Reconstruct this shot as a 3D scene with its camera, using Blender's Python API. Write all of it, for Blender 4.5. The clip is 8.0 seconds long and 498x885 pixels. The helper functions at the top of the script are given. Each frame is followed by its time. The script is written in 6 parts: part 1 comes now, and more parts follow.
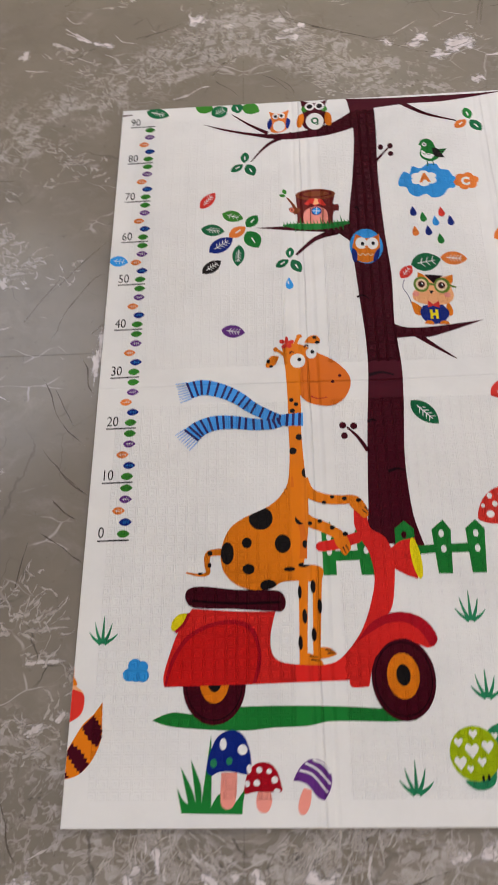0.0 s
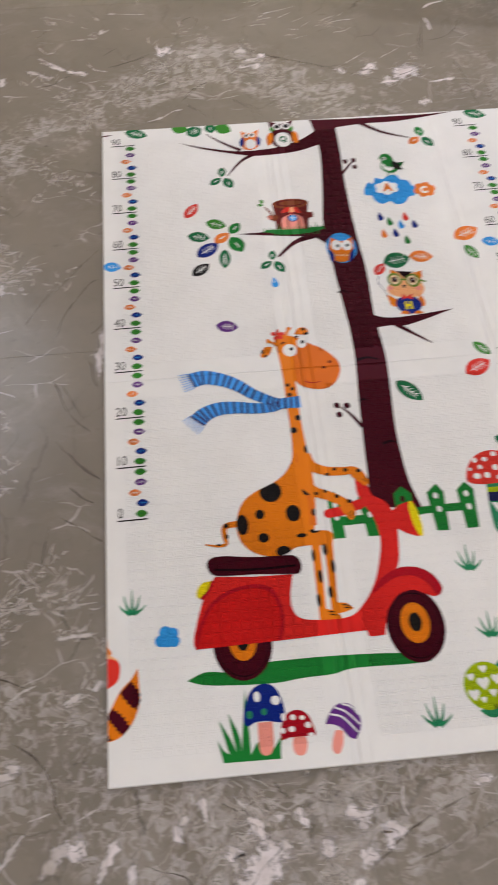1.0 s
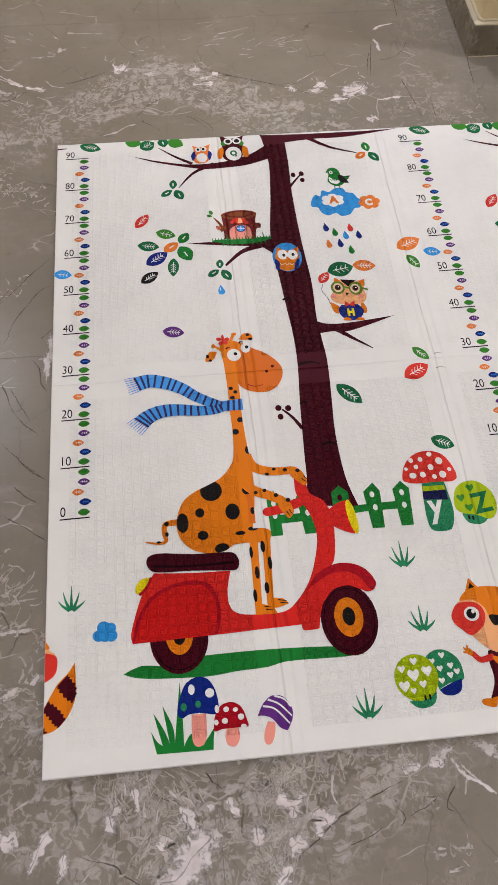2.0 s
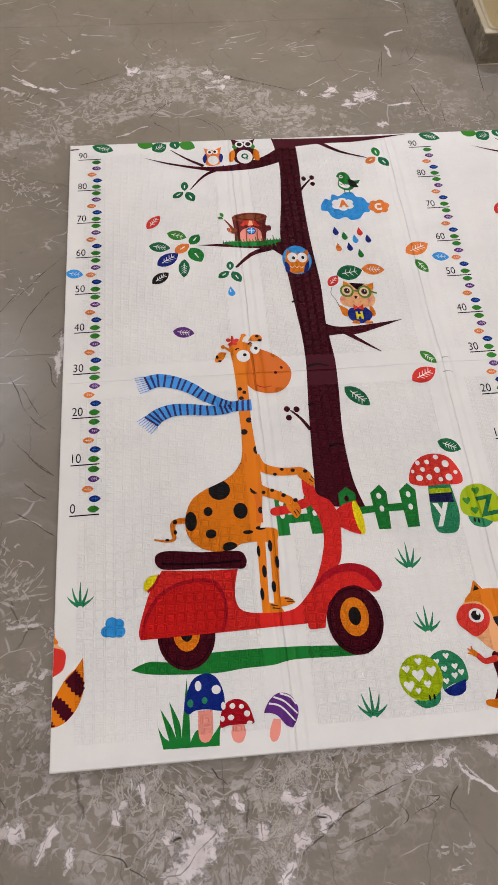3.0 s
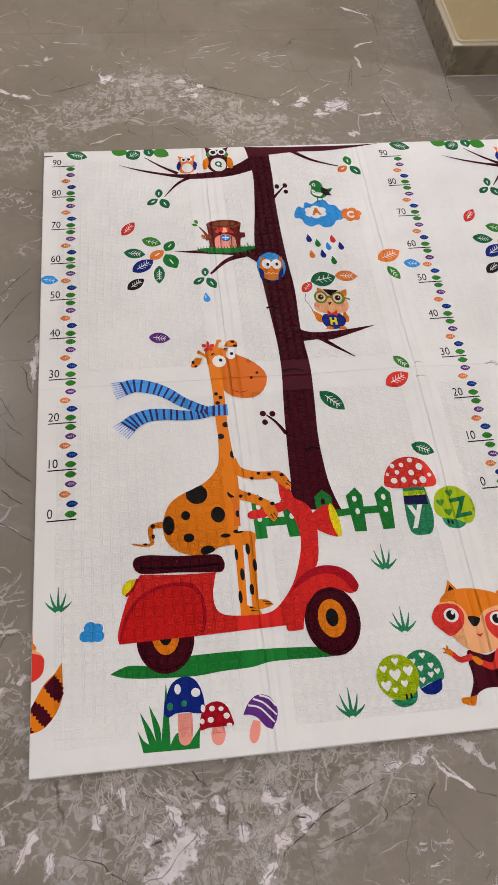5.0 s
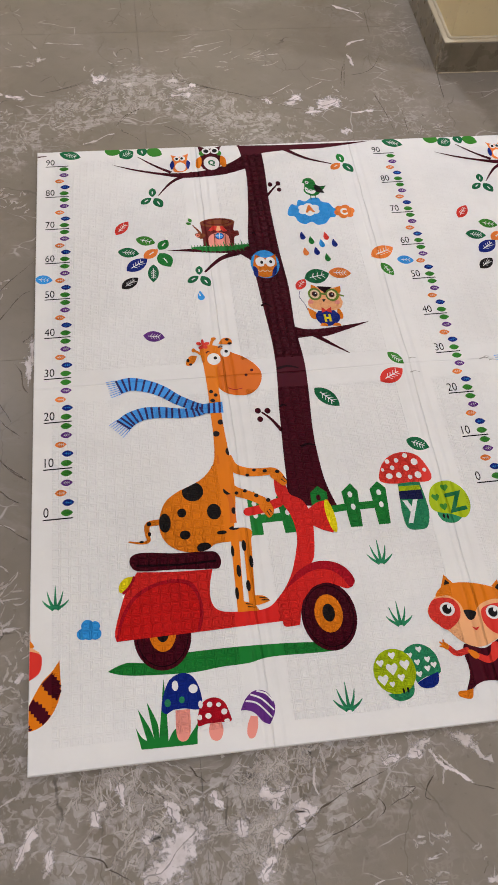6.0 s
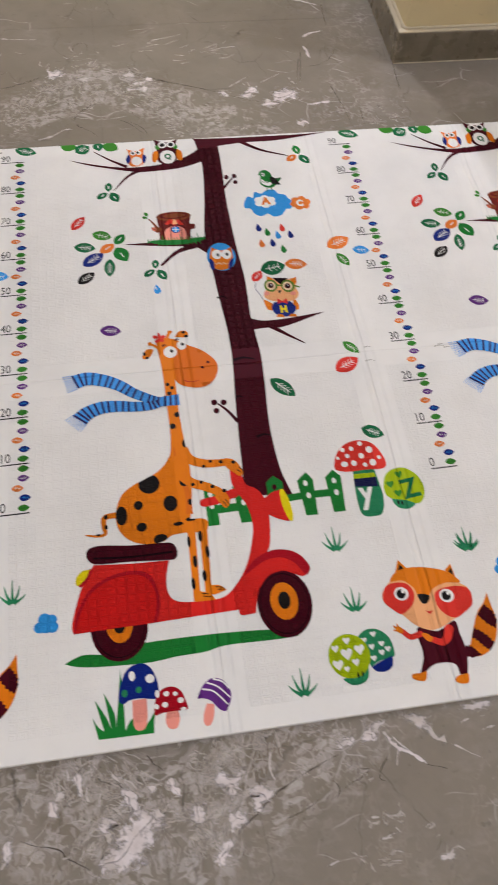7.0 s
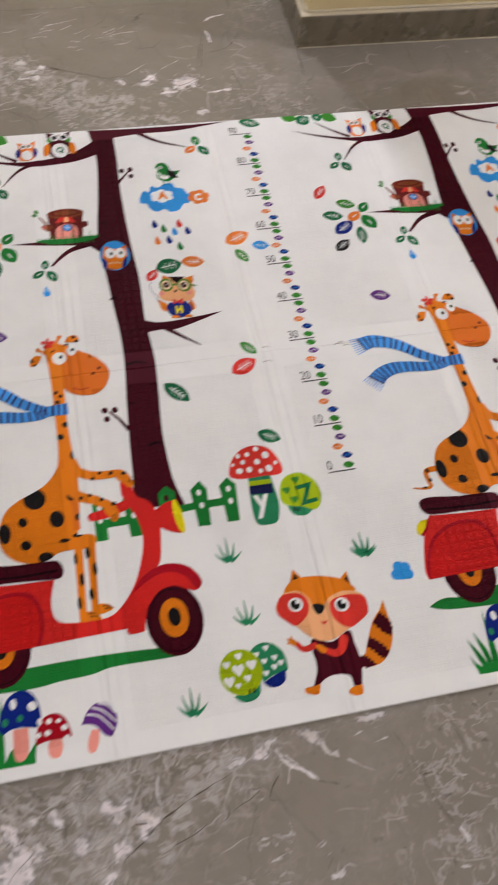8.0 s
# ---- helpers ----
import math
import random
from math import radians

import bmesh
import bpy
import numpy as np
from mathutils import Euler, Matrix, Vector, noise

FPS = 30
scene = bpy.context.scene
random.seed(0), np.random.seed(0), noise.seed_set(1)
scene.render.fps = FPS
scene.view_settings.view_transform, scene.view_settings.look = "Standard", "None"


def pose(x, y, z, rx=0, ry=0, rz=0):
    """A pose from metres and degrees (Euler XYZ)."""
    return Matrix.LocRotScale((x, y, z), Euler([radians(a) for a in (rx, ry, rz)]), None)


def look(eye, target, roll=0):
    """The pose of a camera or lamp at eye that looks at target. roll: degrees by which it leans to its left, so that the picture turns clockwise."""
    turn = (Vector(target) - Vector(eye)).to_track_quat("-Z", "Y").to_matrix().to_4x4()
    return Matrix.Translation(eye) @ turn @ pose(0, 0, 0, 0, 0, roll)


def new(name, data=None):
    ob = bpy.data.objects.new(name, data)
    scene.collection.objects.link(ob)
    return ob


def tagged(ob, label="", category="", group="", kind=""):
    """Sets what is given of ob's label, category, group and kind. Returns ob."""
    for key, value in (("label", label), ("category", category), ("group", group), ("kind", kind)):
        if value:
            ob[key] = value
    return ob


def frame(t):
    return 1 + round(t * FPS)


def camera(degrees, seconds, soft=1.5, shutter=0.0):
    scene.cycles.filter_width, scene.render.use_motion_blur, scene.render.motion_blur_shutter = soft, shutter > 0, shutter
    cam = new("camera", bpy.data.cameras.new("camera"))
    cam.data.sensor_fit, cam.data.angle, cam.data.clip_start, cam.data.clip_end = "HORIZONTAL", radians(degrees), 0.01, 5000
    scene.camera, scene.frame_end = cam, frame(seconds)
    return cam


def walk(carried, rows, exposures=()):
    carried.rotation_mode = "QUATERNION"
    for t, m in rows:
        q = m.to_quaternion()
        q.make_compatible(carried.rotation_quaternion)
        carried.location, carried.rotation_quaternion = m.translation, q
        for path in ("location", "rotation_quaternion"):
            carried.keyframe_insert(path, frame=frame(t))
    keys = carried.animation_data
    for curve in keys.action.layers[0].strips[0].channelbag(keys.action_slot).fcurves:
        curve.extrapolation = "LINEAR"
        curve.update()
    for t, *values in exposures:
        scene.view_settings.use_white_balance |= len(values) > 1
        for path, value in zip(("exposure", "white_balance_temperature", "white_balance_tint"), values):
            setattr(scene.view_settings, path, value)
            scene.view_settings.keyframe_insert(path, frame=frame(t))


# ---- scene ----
cam = camera(34.4, 8.0, shutter=0.85)
PATH = [
    (0, (0.451, 0.003, 1.604), (0.334, 0.865, -0.197), -8.8),
    (0.2, (0.361, -0.032, 1.605), (0.328, 0.836, -0.196), -4.2),
    (0.3, (0.315, -0.059, 1.615), (0.301, 0.82, -0.182), -3.5),
    (0.5, (0.24, -0.107, 1.642), (0.261, 0.806, -0.137), -2.3),
    (0.7, (0.192, -0.132, 1.658), (0.256, 0.788, -0.117), -0.1),
    (1, (0.245, -0.175, 1.662), (0.341, 0.776, -0.095), 0.5),
    (1.2, (0.26, -0.19, 1.667), (0.389, 0.769, -0.083), 2.2),
    (1.5, (0.318, -0.22, 1.675), (0.443, 0.762, -0.063), 1.4),
    (1.7, (0.343, -0.236, 1.675), (0.475, 0.754, -0.057), 1.8),
    (3, (0.321, -0.264, 1.688), (0.456, 0.739, -0.037), 3.0),
    (3.5, (0.299, -0.261, 1.69), (0.457, 0.742, -0.033), 4.2),
    (4, (0.288, -0.272, 1.69), (0.47, 0.732, -0.029), 5.2),
    (4.5, (0.292, -0.277, 1.696), (0.491, 0.73, -0.021), 5.6),
    (4.7, (0.298, -0.277, 1.695), (0.508, 0.735, -0.017), 6.2),
    (6, (0.31, -0.289, 1.696), (0.524, 0.725, -0.015), 5.7),
    (6.5, (0.333, -0.284, 1.7), (0.539, 0.721, -0.017), 5.0),
    (6.8, (0.352, -0.296, 1.705), (0.582, 0.705, -0.011), 5.8),
    (7, (0.381, -0.313, 1.71), (0.627, 0.683, -0.006), 6.1),
    (7.2, (0.421, -0.316, 1.706), (0.65, 0.673, -0.017), 5.0),
    (7.5, (0.493, -0.319, 1.708), (0.749, 0.648, -0.025), 5.8),
    (7.7, (0.523, -0.291, 1.703), (0.82, 0.652, -0.036), 8.0),
    (7.9, (0.545, -0.26, 1.705), (0.865, 0.673, -0.036), 8.9),
    (8, (0.56, -0.253, 1.7), (0.894, 0.683, -0.036), 9.3),
]
walk(cam, [(t, look(e, g, r)) for t, e, g, r in PATH], [(0, -0.13), (0.5, -0.12), (1.5, -0.06), (6.5, -0.08), (8, -0.14)])

# ---- light: a closed room at night, lit by ceiling lamps and added fill ----
world = bpy.data.worlds.new("world")
scene.world = world
world.use_nodes = True
world.node_tree.nodes["Background"].inputs[0].default_value = (0.9, 0.85, 0.78, 1)
world.node_tree.nodes["Background"].inputs[1].default_value = 0.02
scene.view_settings.exposure = 0.0
CEILING = 2.85


# third is added as unseen fill; fourth is placed to brighten the floor's left
LAMPS_AND_FILL = [(1.06, 3.3, 0.2, 37), (3.1, 1.83, 0.2, 38), (0.3, -1.7, 0.5, 47), (-1.72, 2.85, 2.0, 27)]
for x, y, size, watts in LAMPS_AND_FILL:
    data = bpy.data.lights.new("lamp_or_fill_light", "AREA")
    data.shape, data.size, data.energy, data.color = "DISK", size, watts, (0.917, 0.95, 1.09)
    light = new("lamp_or_fill_light", data)
    light.matrix_world = pose(x, y, CEILING - 0.06)


# ---- materials ----
def nodes_of(name):
    m = bpy.data.materials.new(name)
    m.use_nodes = True
    nt = m.node_tree
    return m, nt, nt.nodes["Principled BSDF"]


class Net:
    """Short forms for building node trees."""

    def __init__(self, nt):
        self.nt = nt

    def put(self, value, socket):
        if hasattr(value, "is_linked"):
            self.nt.links.new(value, socket)
        else:
            socket.default_value = value

    def math(self, op, a, b=0.0, c=0.0, clamp=False):
        n = self.nt.nodes.new("ShaderNodeMath")
        n.operation, n.use_clamp = op, clamp
        for v, s in zip((a, b, c), n.inputs):
            self.put(v, s)
        return n.outputs[0]

    def xyz(self, vec):
        n = self.nt.nodes.new("ShaderNodeSeparateXYZ")
        self.put(vec, n.inputs[0])
        return n.outputs

    def join(self, x, y, z=0.0):
        n = self.nt.nodes.new("ShaderNodeCombineXYZ")
        for v, s in zip((x, y, z), n.inputs):
            self.put(v, s)
        return n.outputs[0]

    def place(self):
        return self.nt.nodes.new("ShaderNodeNewGeometry").outputs["Position"]

    def noise(self, vec, scale, detail=3.0, rough=0.5, distort=0.0):
        n = self.nt.nodes.new("ShaderNodeTexNoise")
        self.put(vec, n.inputs["Vector"])
        n.inputs["Scale"].default_value, n.inputs["Detail"].default_value = scale, detail
        n.inputs["Roughness"].default_value, n.inputs["Distortion"].default_value = rough, distort
        return n.outputs[0]

    def warp(self, vec, scale, amount, detail=2.0):
        n = self.nt.nodes.new("ShaderNodeTexNoise")
        self.put(vec, n.inputs["Vector"])
        n.inputs["Scale"].default_value, n.inputs["Detail"].default_value = scale, detail
        a = self.nt.nodes.new("ShaderNodeVectorMath")
        a.operation = "MULTIPLY_ADD"
        self.put(n.outputs["Color"], a.inputs[0])
        a.inputs[1].default_value = (amount,) * 3
        self.put(vec, a.inputs[2])
        return a.outputs[0]

    def scaled(self, vec, s):
        n = self.nt.nodes.new("ShaderNodeVectorMath")
        n.operation = "MULTIPLY"
        self.put(vec, n.inputs[0])
        n.inputs[1].default_value = s
        return n.outputs[0]

    def cells(self, vec, scale, feature="DISTANCE_TO_EDGE", out="Distance"):
        n = self.nt.nodes.new("ShaderNodeTexVoronoi")
        n.feature = feature
        self.put(vec, n.inputs["Vector"])
        n.inputs["Scale"].default_value = scale
        return n.outputs[out]

    def step(self, v, lo, hi, a=0.0, b=1.0):
        n = self.nt.nodes.new("ShaderNodeMapRange")
        n.interpolation_type = "SMOOTHSTEP"
        for x, s in zip((v, lo, hi, a, b), n.inputs):
            self.put(x, s)
        return n.outputs[0]

    def mix(self, f, a, b):
        n = self.nt.nodes.new("ShaderNodeMix")
        n.data_type = "RGBA"
        self.put(f, n.inputs[0])
        self.put(a if hasattr(a, "is_linked") else (*a, 1), n.inputs[6])
        self.put(b if hasattr(b, "is_linked") else (*b, 1), n.inputs[7])
        return n.outputs[2]

    def bump(self, height, strength, distance, bsdf):
        n = self.nt.nodes.new("ShaderNodeBump")
        n.inputs["Strength"].default_value, n.inputs["Distance"].default_value = strength, distance
        self.put(height, n.inputs["Height"])
        self.put(n.outputs[0], bsdf.inputs["Normal"])


SEAM_X, SEAM_Y, SLAB = 0.335, 2.425, 1.407


def marble(name, rough, base, pale):
    """Polished taupe marble, book-matched about its joints, with white breccia, pale veins and dark cracks."""
    m, nt, bsdf = nodes_of(name)
    n = Net(nt)
    p = n.place()
    x, y, z = n.xyz(p)
    u = n.math("PINGPONG", n.math("SUBTRACT", x, SEAM_X), SLAB)
    side = n.math("MULTIPLY", n.math("SUBTRACT", x, SEAM_X), 0.13)
    q = n.join(u, n.math("ADD", y, n.math("MULTIPLY", z, 1.3)), side)
    q2 = n.warp(q, 3.0, 0.16)
    q3 = n.warp(q, 9.0, 0.05, 4)
    qx, qy, _ = n.xyz(q2)
    # soft clouds
    cloud = n.noise(q2, 2.2, 5, 0.6)
    fine = n.noise(q3, 14, 6, 0.65)
    col = n.mix(n.step(cloud, 0.3, 0.7), [c * 0.98 for c in base], [c * 1.2 for c in base])
    col = n.mix(n.step(fine, 0.42, 0.75, 0, 0.22), col, [c * 0.76 for c in base])
    # drifts of paler, milky stone and of brown stain
    milk = n.step(n.noise(n.scaled(n.warp(q, 5.0, 0.2, 5), (1.0, 1.8, 1.0)), 4.2, 6, 0.68), 0.52, 0.76, 0, 0.3)
    col = n.mix(milk, col, [c * 0.7 for c in pale])
    rust = n.step(n.noise(n.scaled(n.warp(q, 6.0, 0.2, 5), (1.6, 1.0, 1.7)), 3.4, 6, 0.66), 0.54, 0.7, 0, 0.3)
    col = n.mix(rust, col, (base[0] * 0.74, base[1] * 0.66, base[2] * 0.58))
    # zones in which the stone is broken up
    band1 = n.math("ABSOLUTE", n.math("SUBTRACT", n.math("ADD", qy, n.math("MULTIPLY", qx, 0.62)), 2.24))
    band2 = n.math("ABSOLUTE", n.math("SUBTRACT", n.math("SUBTRACT", qy, n.math("MULTIPLY", qx, 0.5)), -0.14))
    zone = n.math("MAXIMUM", n.step(band1, 0.03, 0.19, 1, 0), n.step(band2, 0.05, 0.24, 1, 0))
    bands = zone
    zone = n.math("MAXIMUM", n.math("MULTIPLY", zone, 0.55), n.step(n.noise(q, 1.7, 2), 0.56, 0.72, 0.0, 0.6))

    def wisps(scale, bend, stretch, thin):
        """Thin curling lines along the level sets of a stretched noise."""
        v = n.scaled(n.warp(q, 6.0, bend, 4), stretch)
        f = n.math("ABSOLUTE", n.math("SUBTRACT", n.noise(v, scale, 3, 0.55), 0.5))
        return n.step(f, thin * 0.3, thin, 1, 0)

    broken = n.step(n.noise(q3, 17, 4, 0.6), 0.44, 0.56)
    other = n.step(n.noise(n.scaled(q3, (1, 1, 3)), 21, 4, 0.6), 0.46, 0.58)
    lace = n.math("MAXIMUM", n.math("MULTIPLY", wisps(13, 0.09, (1.0, 1.6, 1.0), 0.03), broken), n.math("MULTIPLY", wisps(19, 0.12, (1.7, 0.8, 1.0), 0.035), other))
    col = n.mix(n.math("MULTIPLY", n.math("MULTIPLY", lace, zone), 0.72), col, [c * 0.86 for c in pale])
    # angular fragments, each cell pale or not, cut by thin joints
    for scale, bend, stretch, share, tone in ((30, 0.05, (1.0, 1.9, 1.0), 0.60, 0.9), (44, 0.07, (2.0, 0.9, 1.0), 0.66, 0.76)):
        v = n.scaled(n.warp(n.warp(q, 7, bend * 2, 3), 34, 0.022, 3), stretch)
        pick = n.xyz(n.cells(v, scale, "F1", "Color"))[0]
        frag = n.math("MULTIPLY", n.step(pick, share, share + 0.03), n.step(n.cells(v, scale), 0.03, 0.1))
        frag = n.math("MULTIPLY", frag, n.step(n.math("MULTIPLY", bands, n.step(n.noise(q, 10, 4), 0.38, 0.56, 0.1, 1.0)), 0.25, 0.7))
        col = n.mix(n.math("MULTIPLY", frag, 0.42), col, [c * tone for c in pale])
    blot = n.math("MULTIPLY", n.step(n.noise(n.warp(q, 14, 0.07, 4), 6.5, 5, 0.62), 0.59, 0.645), n.step(zone, 0.55, 0.9))
    col = n.mix(n.math("MULTIPLY", blot, 0.92), col, pale)
    # thin pale streaks everywhere
    streak = n.scaled(n.warp(q, 4.0, 0.14, 3), (1.3, 2.6, 1.0))
    s = n.math("MULTIPLY", n.step(n.cells(streak, 5.0), 0.003, 0.022, 1, 0), n.step(n.noise(q, 8, 3), 0.55, 0.66))
    col = n.mix(n.math("MULTIPLY", s, 0.6), col, [c * 0.85 for c in pale])
    # fine dark cracks and specks
    crack = n.math("MULTIPLY", n.step(n.cells(n.warp(q, 5.0, 0.16, 5), 1.7), 0.001, 0.005, 1, 0), n.step(n.noise(q, 5, 3), 0.56, 0.66))
    col = n.mix(n.math("MULTIPLY", crack, 0.7), col, [c * 0.35 for c in base])
    hair = n.math("MULTIPLY", n.step(n.cells(n.scaled(n.warp(q, 7.0, 0.12, 4), (2.0, 1.0, 1.0)), 3.2), 0.002, 0.012, 1, 0), n.step(n.noise(q3, 6, 3), 0.5, 0.62))
    col = n.mix(n.math("MULTIPLY", hair, 0.4), col, [c * 0.5 for c in base])
    fleck = n.math("MULTIPLY", n.step(n.noise(q3, 60, 2), 0.68, 0.73), n.math("ADD", n.math("MULTIPLY", zone, 0.6), 0.15))
    col = n.mix(fleck, col, (0.075, 0.06, 0.055))
    n.put(col, bsdf.inputs["Base Color"])
    n.put(n.step(fine, 0.3, 0.8, rough, rough + 0.12), bsdf.inputs["Roughness"])
    n.bump(n.noise(p, 30, 3), 0.03, 0.002, bsdf)
    return m


def plaster(name, tone, rough=0.6):
    m, nt, bsdf = nodes_of(name)
    n = Net(nt)
    p = n.place()
    c = n.mix(n.step(n.noise(p, 3, 4), 0.3, 0.7), tone, [v * 0.9 for v in tone])
    c = n.mix(n.step(n.noise(p, 55, 4), 0.62, 0.75, 0, 0.5), c, [v * 0.7 for v in tone])
    n.put(c, bsdf.inputs["Base Color"])
    bsdf.inputs["Roughness"].default_value = rough
    n.bump(n.noise(p, 90, 5), 0.15, 0.002, bsdf)
    return m


def skirting_stone():
    """The same stone, duller, with upright streaks and water marks."""
    m, nt, bsdf = nodes_of("skirting_marble")
    n = Net(nt)
    p = n.place()
    up = n.scaled(p, (6.0, 6.0, 0.7))
    col = n.mix(n.step(n.noise(p, 7, 5, 0.6), 0.3, 0.7), (0.17, 0.142, 0.104), (0.255, 0.22, 0.17))
    col = n.mix(n.step(n.noise(up, 5, 5, 0.6), 0.45, 0.7, 0, 0.5), col, (0.12, 0.098, 0.07))
    col = n.mix(n.step(n.noise(n.warp(p, 14, 0.05, 3), 16, 4, 0.6), 0.6, 0.68, 0, 0.6), col, (0.42, 0.38, 0.32))
    col = n.mix(n.step(n.noise(p, 120, 2), 0.68, 0.74, 0, 0.6), col, (0.07, 0.055, 0.045))
    n.put(col, bsdf.inputs["Base Color"])
    n.put(n.step(n.noise(p, 20, 4), 0.3, 0.7, 0.22, 0.42), bsdf.inputs["Roughness"])
    n.bump(n.noise(p, 60, 4), 0.08, 0.002, bsdf)
    return m


FLOOR = marble("taupe_marble", 0.16, (0.209, 0.182, 0.153), (0.6, 0.55, 0.54))
SKIRT = skirting_stone()
CREAM = plaster("cream_paint", (0.74, 0.62, 0.38))
PUTTY = plaster("putty", (0.52, 0.45, 0.33))
WHITE = plaster("white_ceiling_paint", (0.8, 0.79, 0.77))
GROUT, _, b = nodes_of("grout")
b.inputs["Base Color"].default_value = (0.13, 0.11, 0.09, 1)


# ---- mesh helpers ----
def solid(lo, hi, bevel=0.0, segments=2):
    bm = bmesh.new()
    bmesh.ops.create_cube(bm, size=1)
    for v in bm.verts:
        v.co = [l + (c + 0.5) * (h - l) for c, l, h in zip(v.co, lo, hi)]
    if bevel:
        bmesh.ops.bevel(bm, geom=bm.edges[:], offset=bevel, segments=segments, affect="EDGES", profile=0.5)
    return bm


def part(name, bm, material, parent=None, label=""):
    data = bpy.data.meshes.new(name)
    bm.to_mesh(data)
    bm.free()
    for m in material if isinstance(material, (list, tuple)) else [material]:
        data.materials.append(m)
    ob = new(name, data)
    ob.parent = parent
    return tagged(ob, label)


# ---- the room ----
X0, X1, Y0, Y1 = -2.6, 3.6, -2.6, 4.4
floor = part("floor", solid((X0 - 0.1, Y0 - 0.1, -0.12), (X1 + 0.1, Y1 + 0.1, -0.004)), GROUT)
tagged(floor, "polished taupe marble floor with white veins and fine joints", "floor", kind="structure")

WX, WY = 1.382, 2.17          # the corner of the projecting wall, above its skirting
SKIRT_OUT, SKIRT_H = 0.027, 0.110


def wall(name, lo, hi, label):
    ob = part(name, solid(lo, hi, 0.004), CREAM)
    return tagged(ob, label, "wall", kind="structure")


wall("wall_north", (X0 - 0.1, Y1, 0), (X1 + 0.1, Y1 + 0.1, CEILING), "cream painted plaster wall closing the room")
wall("wall_south", (X0 - 0.1, Y0 - 0.1, 0), (X1 + 0.1, Y0, CEILING), "cream painted plaster wall closing the room")
wall("wall_west", (X0 - 0.1, Y0 + 0.002, 0), (X0, Y1 - 0.002, CEILING), "cream painted plaster wall closing the room")
wall("wall_east", (X1, Y0 + 0.002, 0), (X1 + 0.1, Y1 - 0.002, CEILING), "cream painted plaster wall closing the room")
wall("wall_corner", (WX, WY, 0), (X1 - 0.002, Y1 - 0.002, CEILING), "projecting cream painted wall corner above a marble skirting")
ceiling = part("ceiling", solid((X0 - 0.1, Y0 - 0.1, CEILING + 0.001), (X1 + 0.1, Y1 + 0.1, CEILING + 0.12)), WHITE)
tagged(ceiling, "plain white painted ceiling", "ceiling", kind="structure")


def baseboard(lo, hi):
    ob = part("baseboard", solid(lo, hi, 0.0025), SKIRT)
    return tagged(ob, "taupe marble skirting with a puttied top edge", "skirting", kind="structure")


front = baseboard((WX - SKIRT_OUT, WY - SKIRT_OUT, 0), (X1 - 0.004, WY - 0.001, SKIRT_H))
side = baseboard((WX - SKIRT_OUT, WY - 0.0005, 0), (WX - 0.001, Y1 - 0.004, SKIRT_H))


def bead(name, pts, r, material, parent, label):
    """An uneven run of filler along a line, round in section."""
    bm, rings, d = bmesh.new(), [], random.Random(3)
    line = []
    for a, b in zip(pts, pts[1:]):
        n = max(2, int((Vector(b) - Vector(a)).length / 0.02))
        line += [Vector(a).lerp(Vector(b), i / n) for i in range(n)]
    line.append(Vector(pts[-1]))
    for i, p in enumerate(line):
        way = (line[min(i + 1, len(line) - 1)] - line[max(i - 1, 0)]).normalized()
        side_way = way.cross(Vector((0, 0, 1))).normalized()
        k = r * d.uniform(0.75, 1.25)
        rings.append([bm.verts.new(p + side_way * k * math.cos(t) + Vector((0, 0, k * math.sin(t)))) for t in (2 * math.pi * j / 7 for j in range(7))])
    for u, v in zip(rings, rings[1:]):
        for j in range(7):
            bm.faces.new((u[j], u[(j + 1) % 7], v[(j + 1) % 7], v[j])).smooth = True
    return part(name, bm, material, parent, label)


def ledge(lo, hi, parent):
    return part("putty_ledge", solid(lo, hi, 0.0008, 1), PUTTY, parent, "cream putty along the skirting's top")


ledge((WX - SKIRT_OUT + 0.002, WY - SKIRT_OUT + 0.002, SKIRT_H), (X1 - 0.004, WY - 0.001, SKIRT_H + 0.003), front)
ledge((WX - SKIRT_OUT + 0.002, WY - 0.0005, SKIRT_H), (WX - 0.001, Y1 - 0.004, SKIRT_H + 0.003), side)
bead("filler_bead", [(WX - 0.004, Y1 - 0.01, SKIRT_H + 0.004), (WX - 0.004, WY + 0.006, SKIRT_H + 0.004), (WX + 0.002, WY - 0.004, SKIRT_H + 0.004), (X1 - 0.01, WY - 0.004, SKIRT_H + 0.004)], 0.006, PUTTY, front, "rounded cream filler bead")
bead("grout_line", [(WX - SKIRT_OUT + 0.004, WY - SKIRT_OUT, 0.001), (X1 - 0.01, WY - SKIRT_OUT, 0.001)], 0.0022, PUTTY, front, "pale grout line at the floor")
bead("chipped_edge", [(WX - SKIRT_OUT + 0.0012, WY - SKIRT_OUT + 0.0012, 0.003), (WX - SKIRT_OUT + 0.0014, WY - SKIRT_OUT + 0.0013, SKIRT_H - 0.002)], 0.0018, PUTTY, front, "pale worn corner edge")


# ---- the play mat ----
MAT_W, MAT_H, MAT_T = 2.0, 1.8, 0.010
FOLDS_X, FOLD_Y = (0.484, 0.972, 1.468), 0.914
PERIOD = 1.027


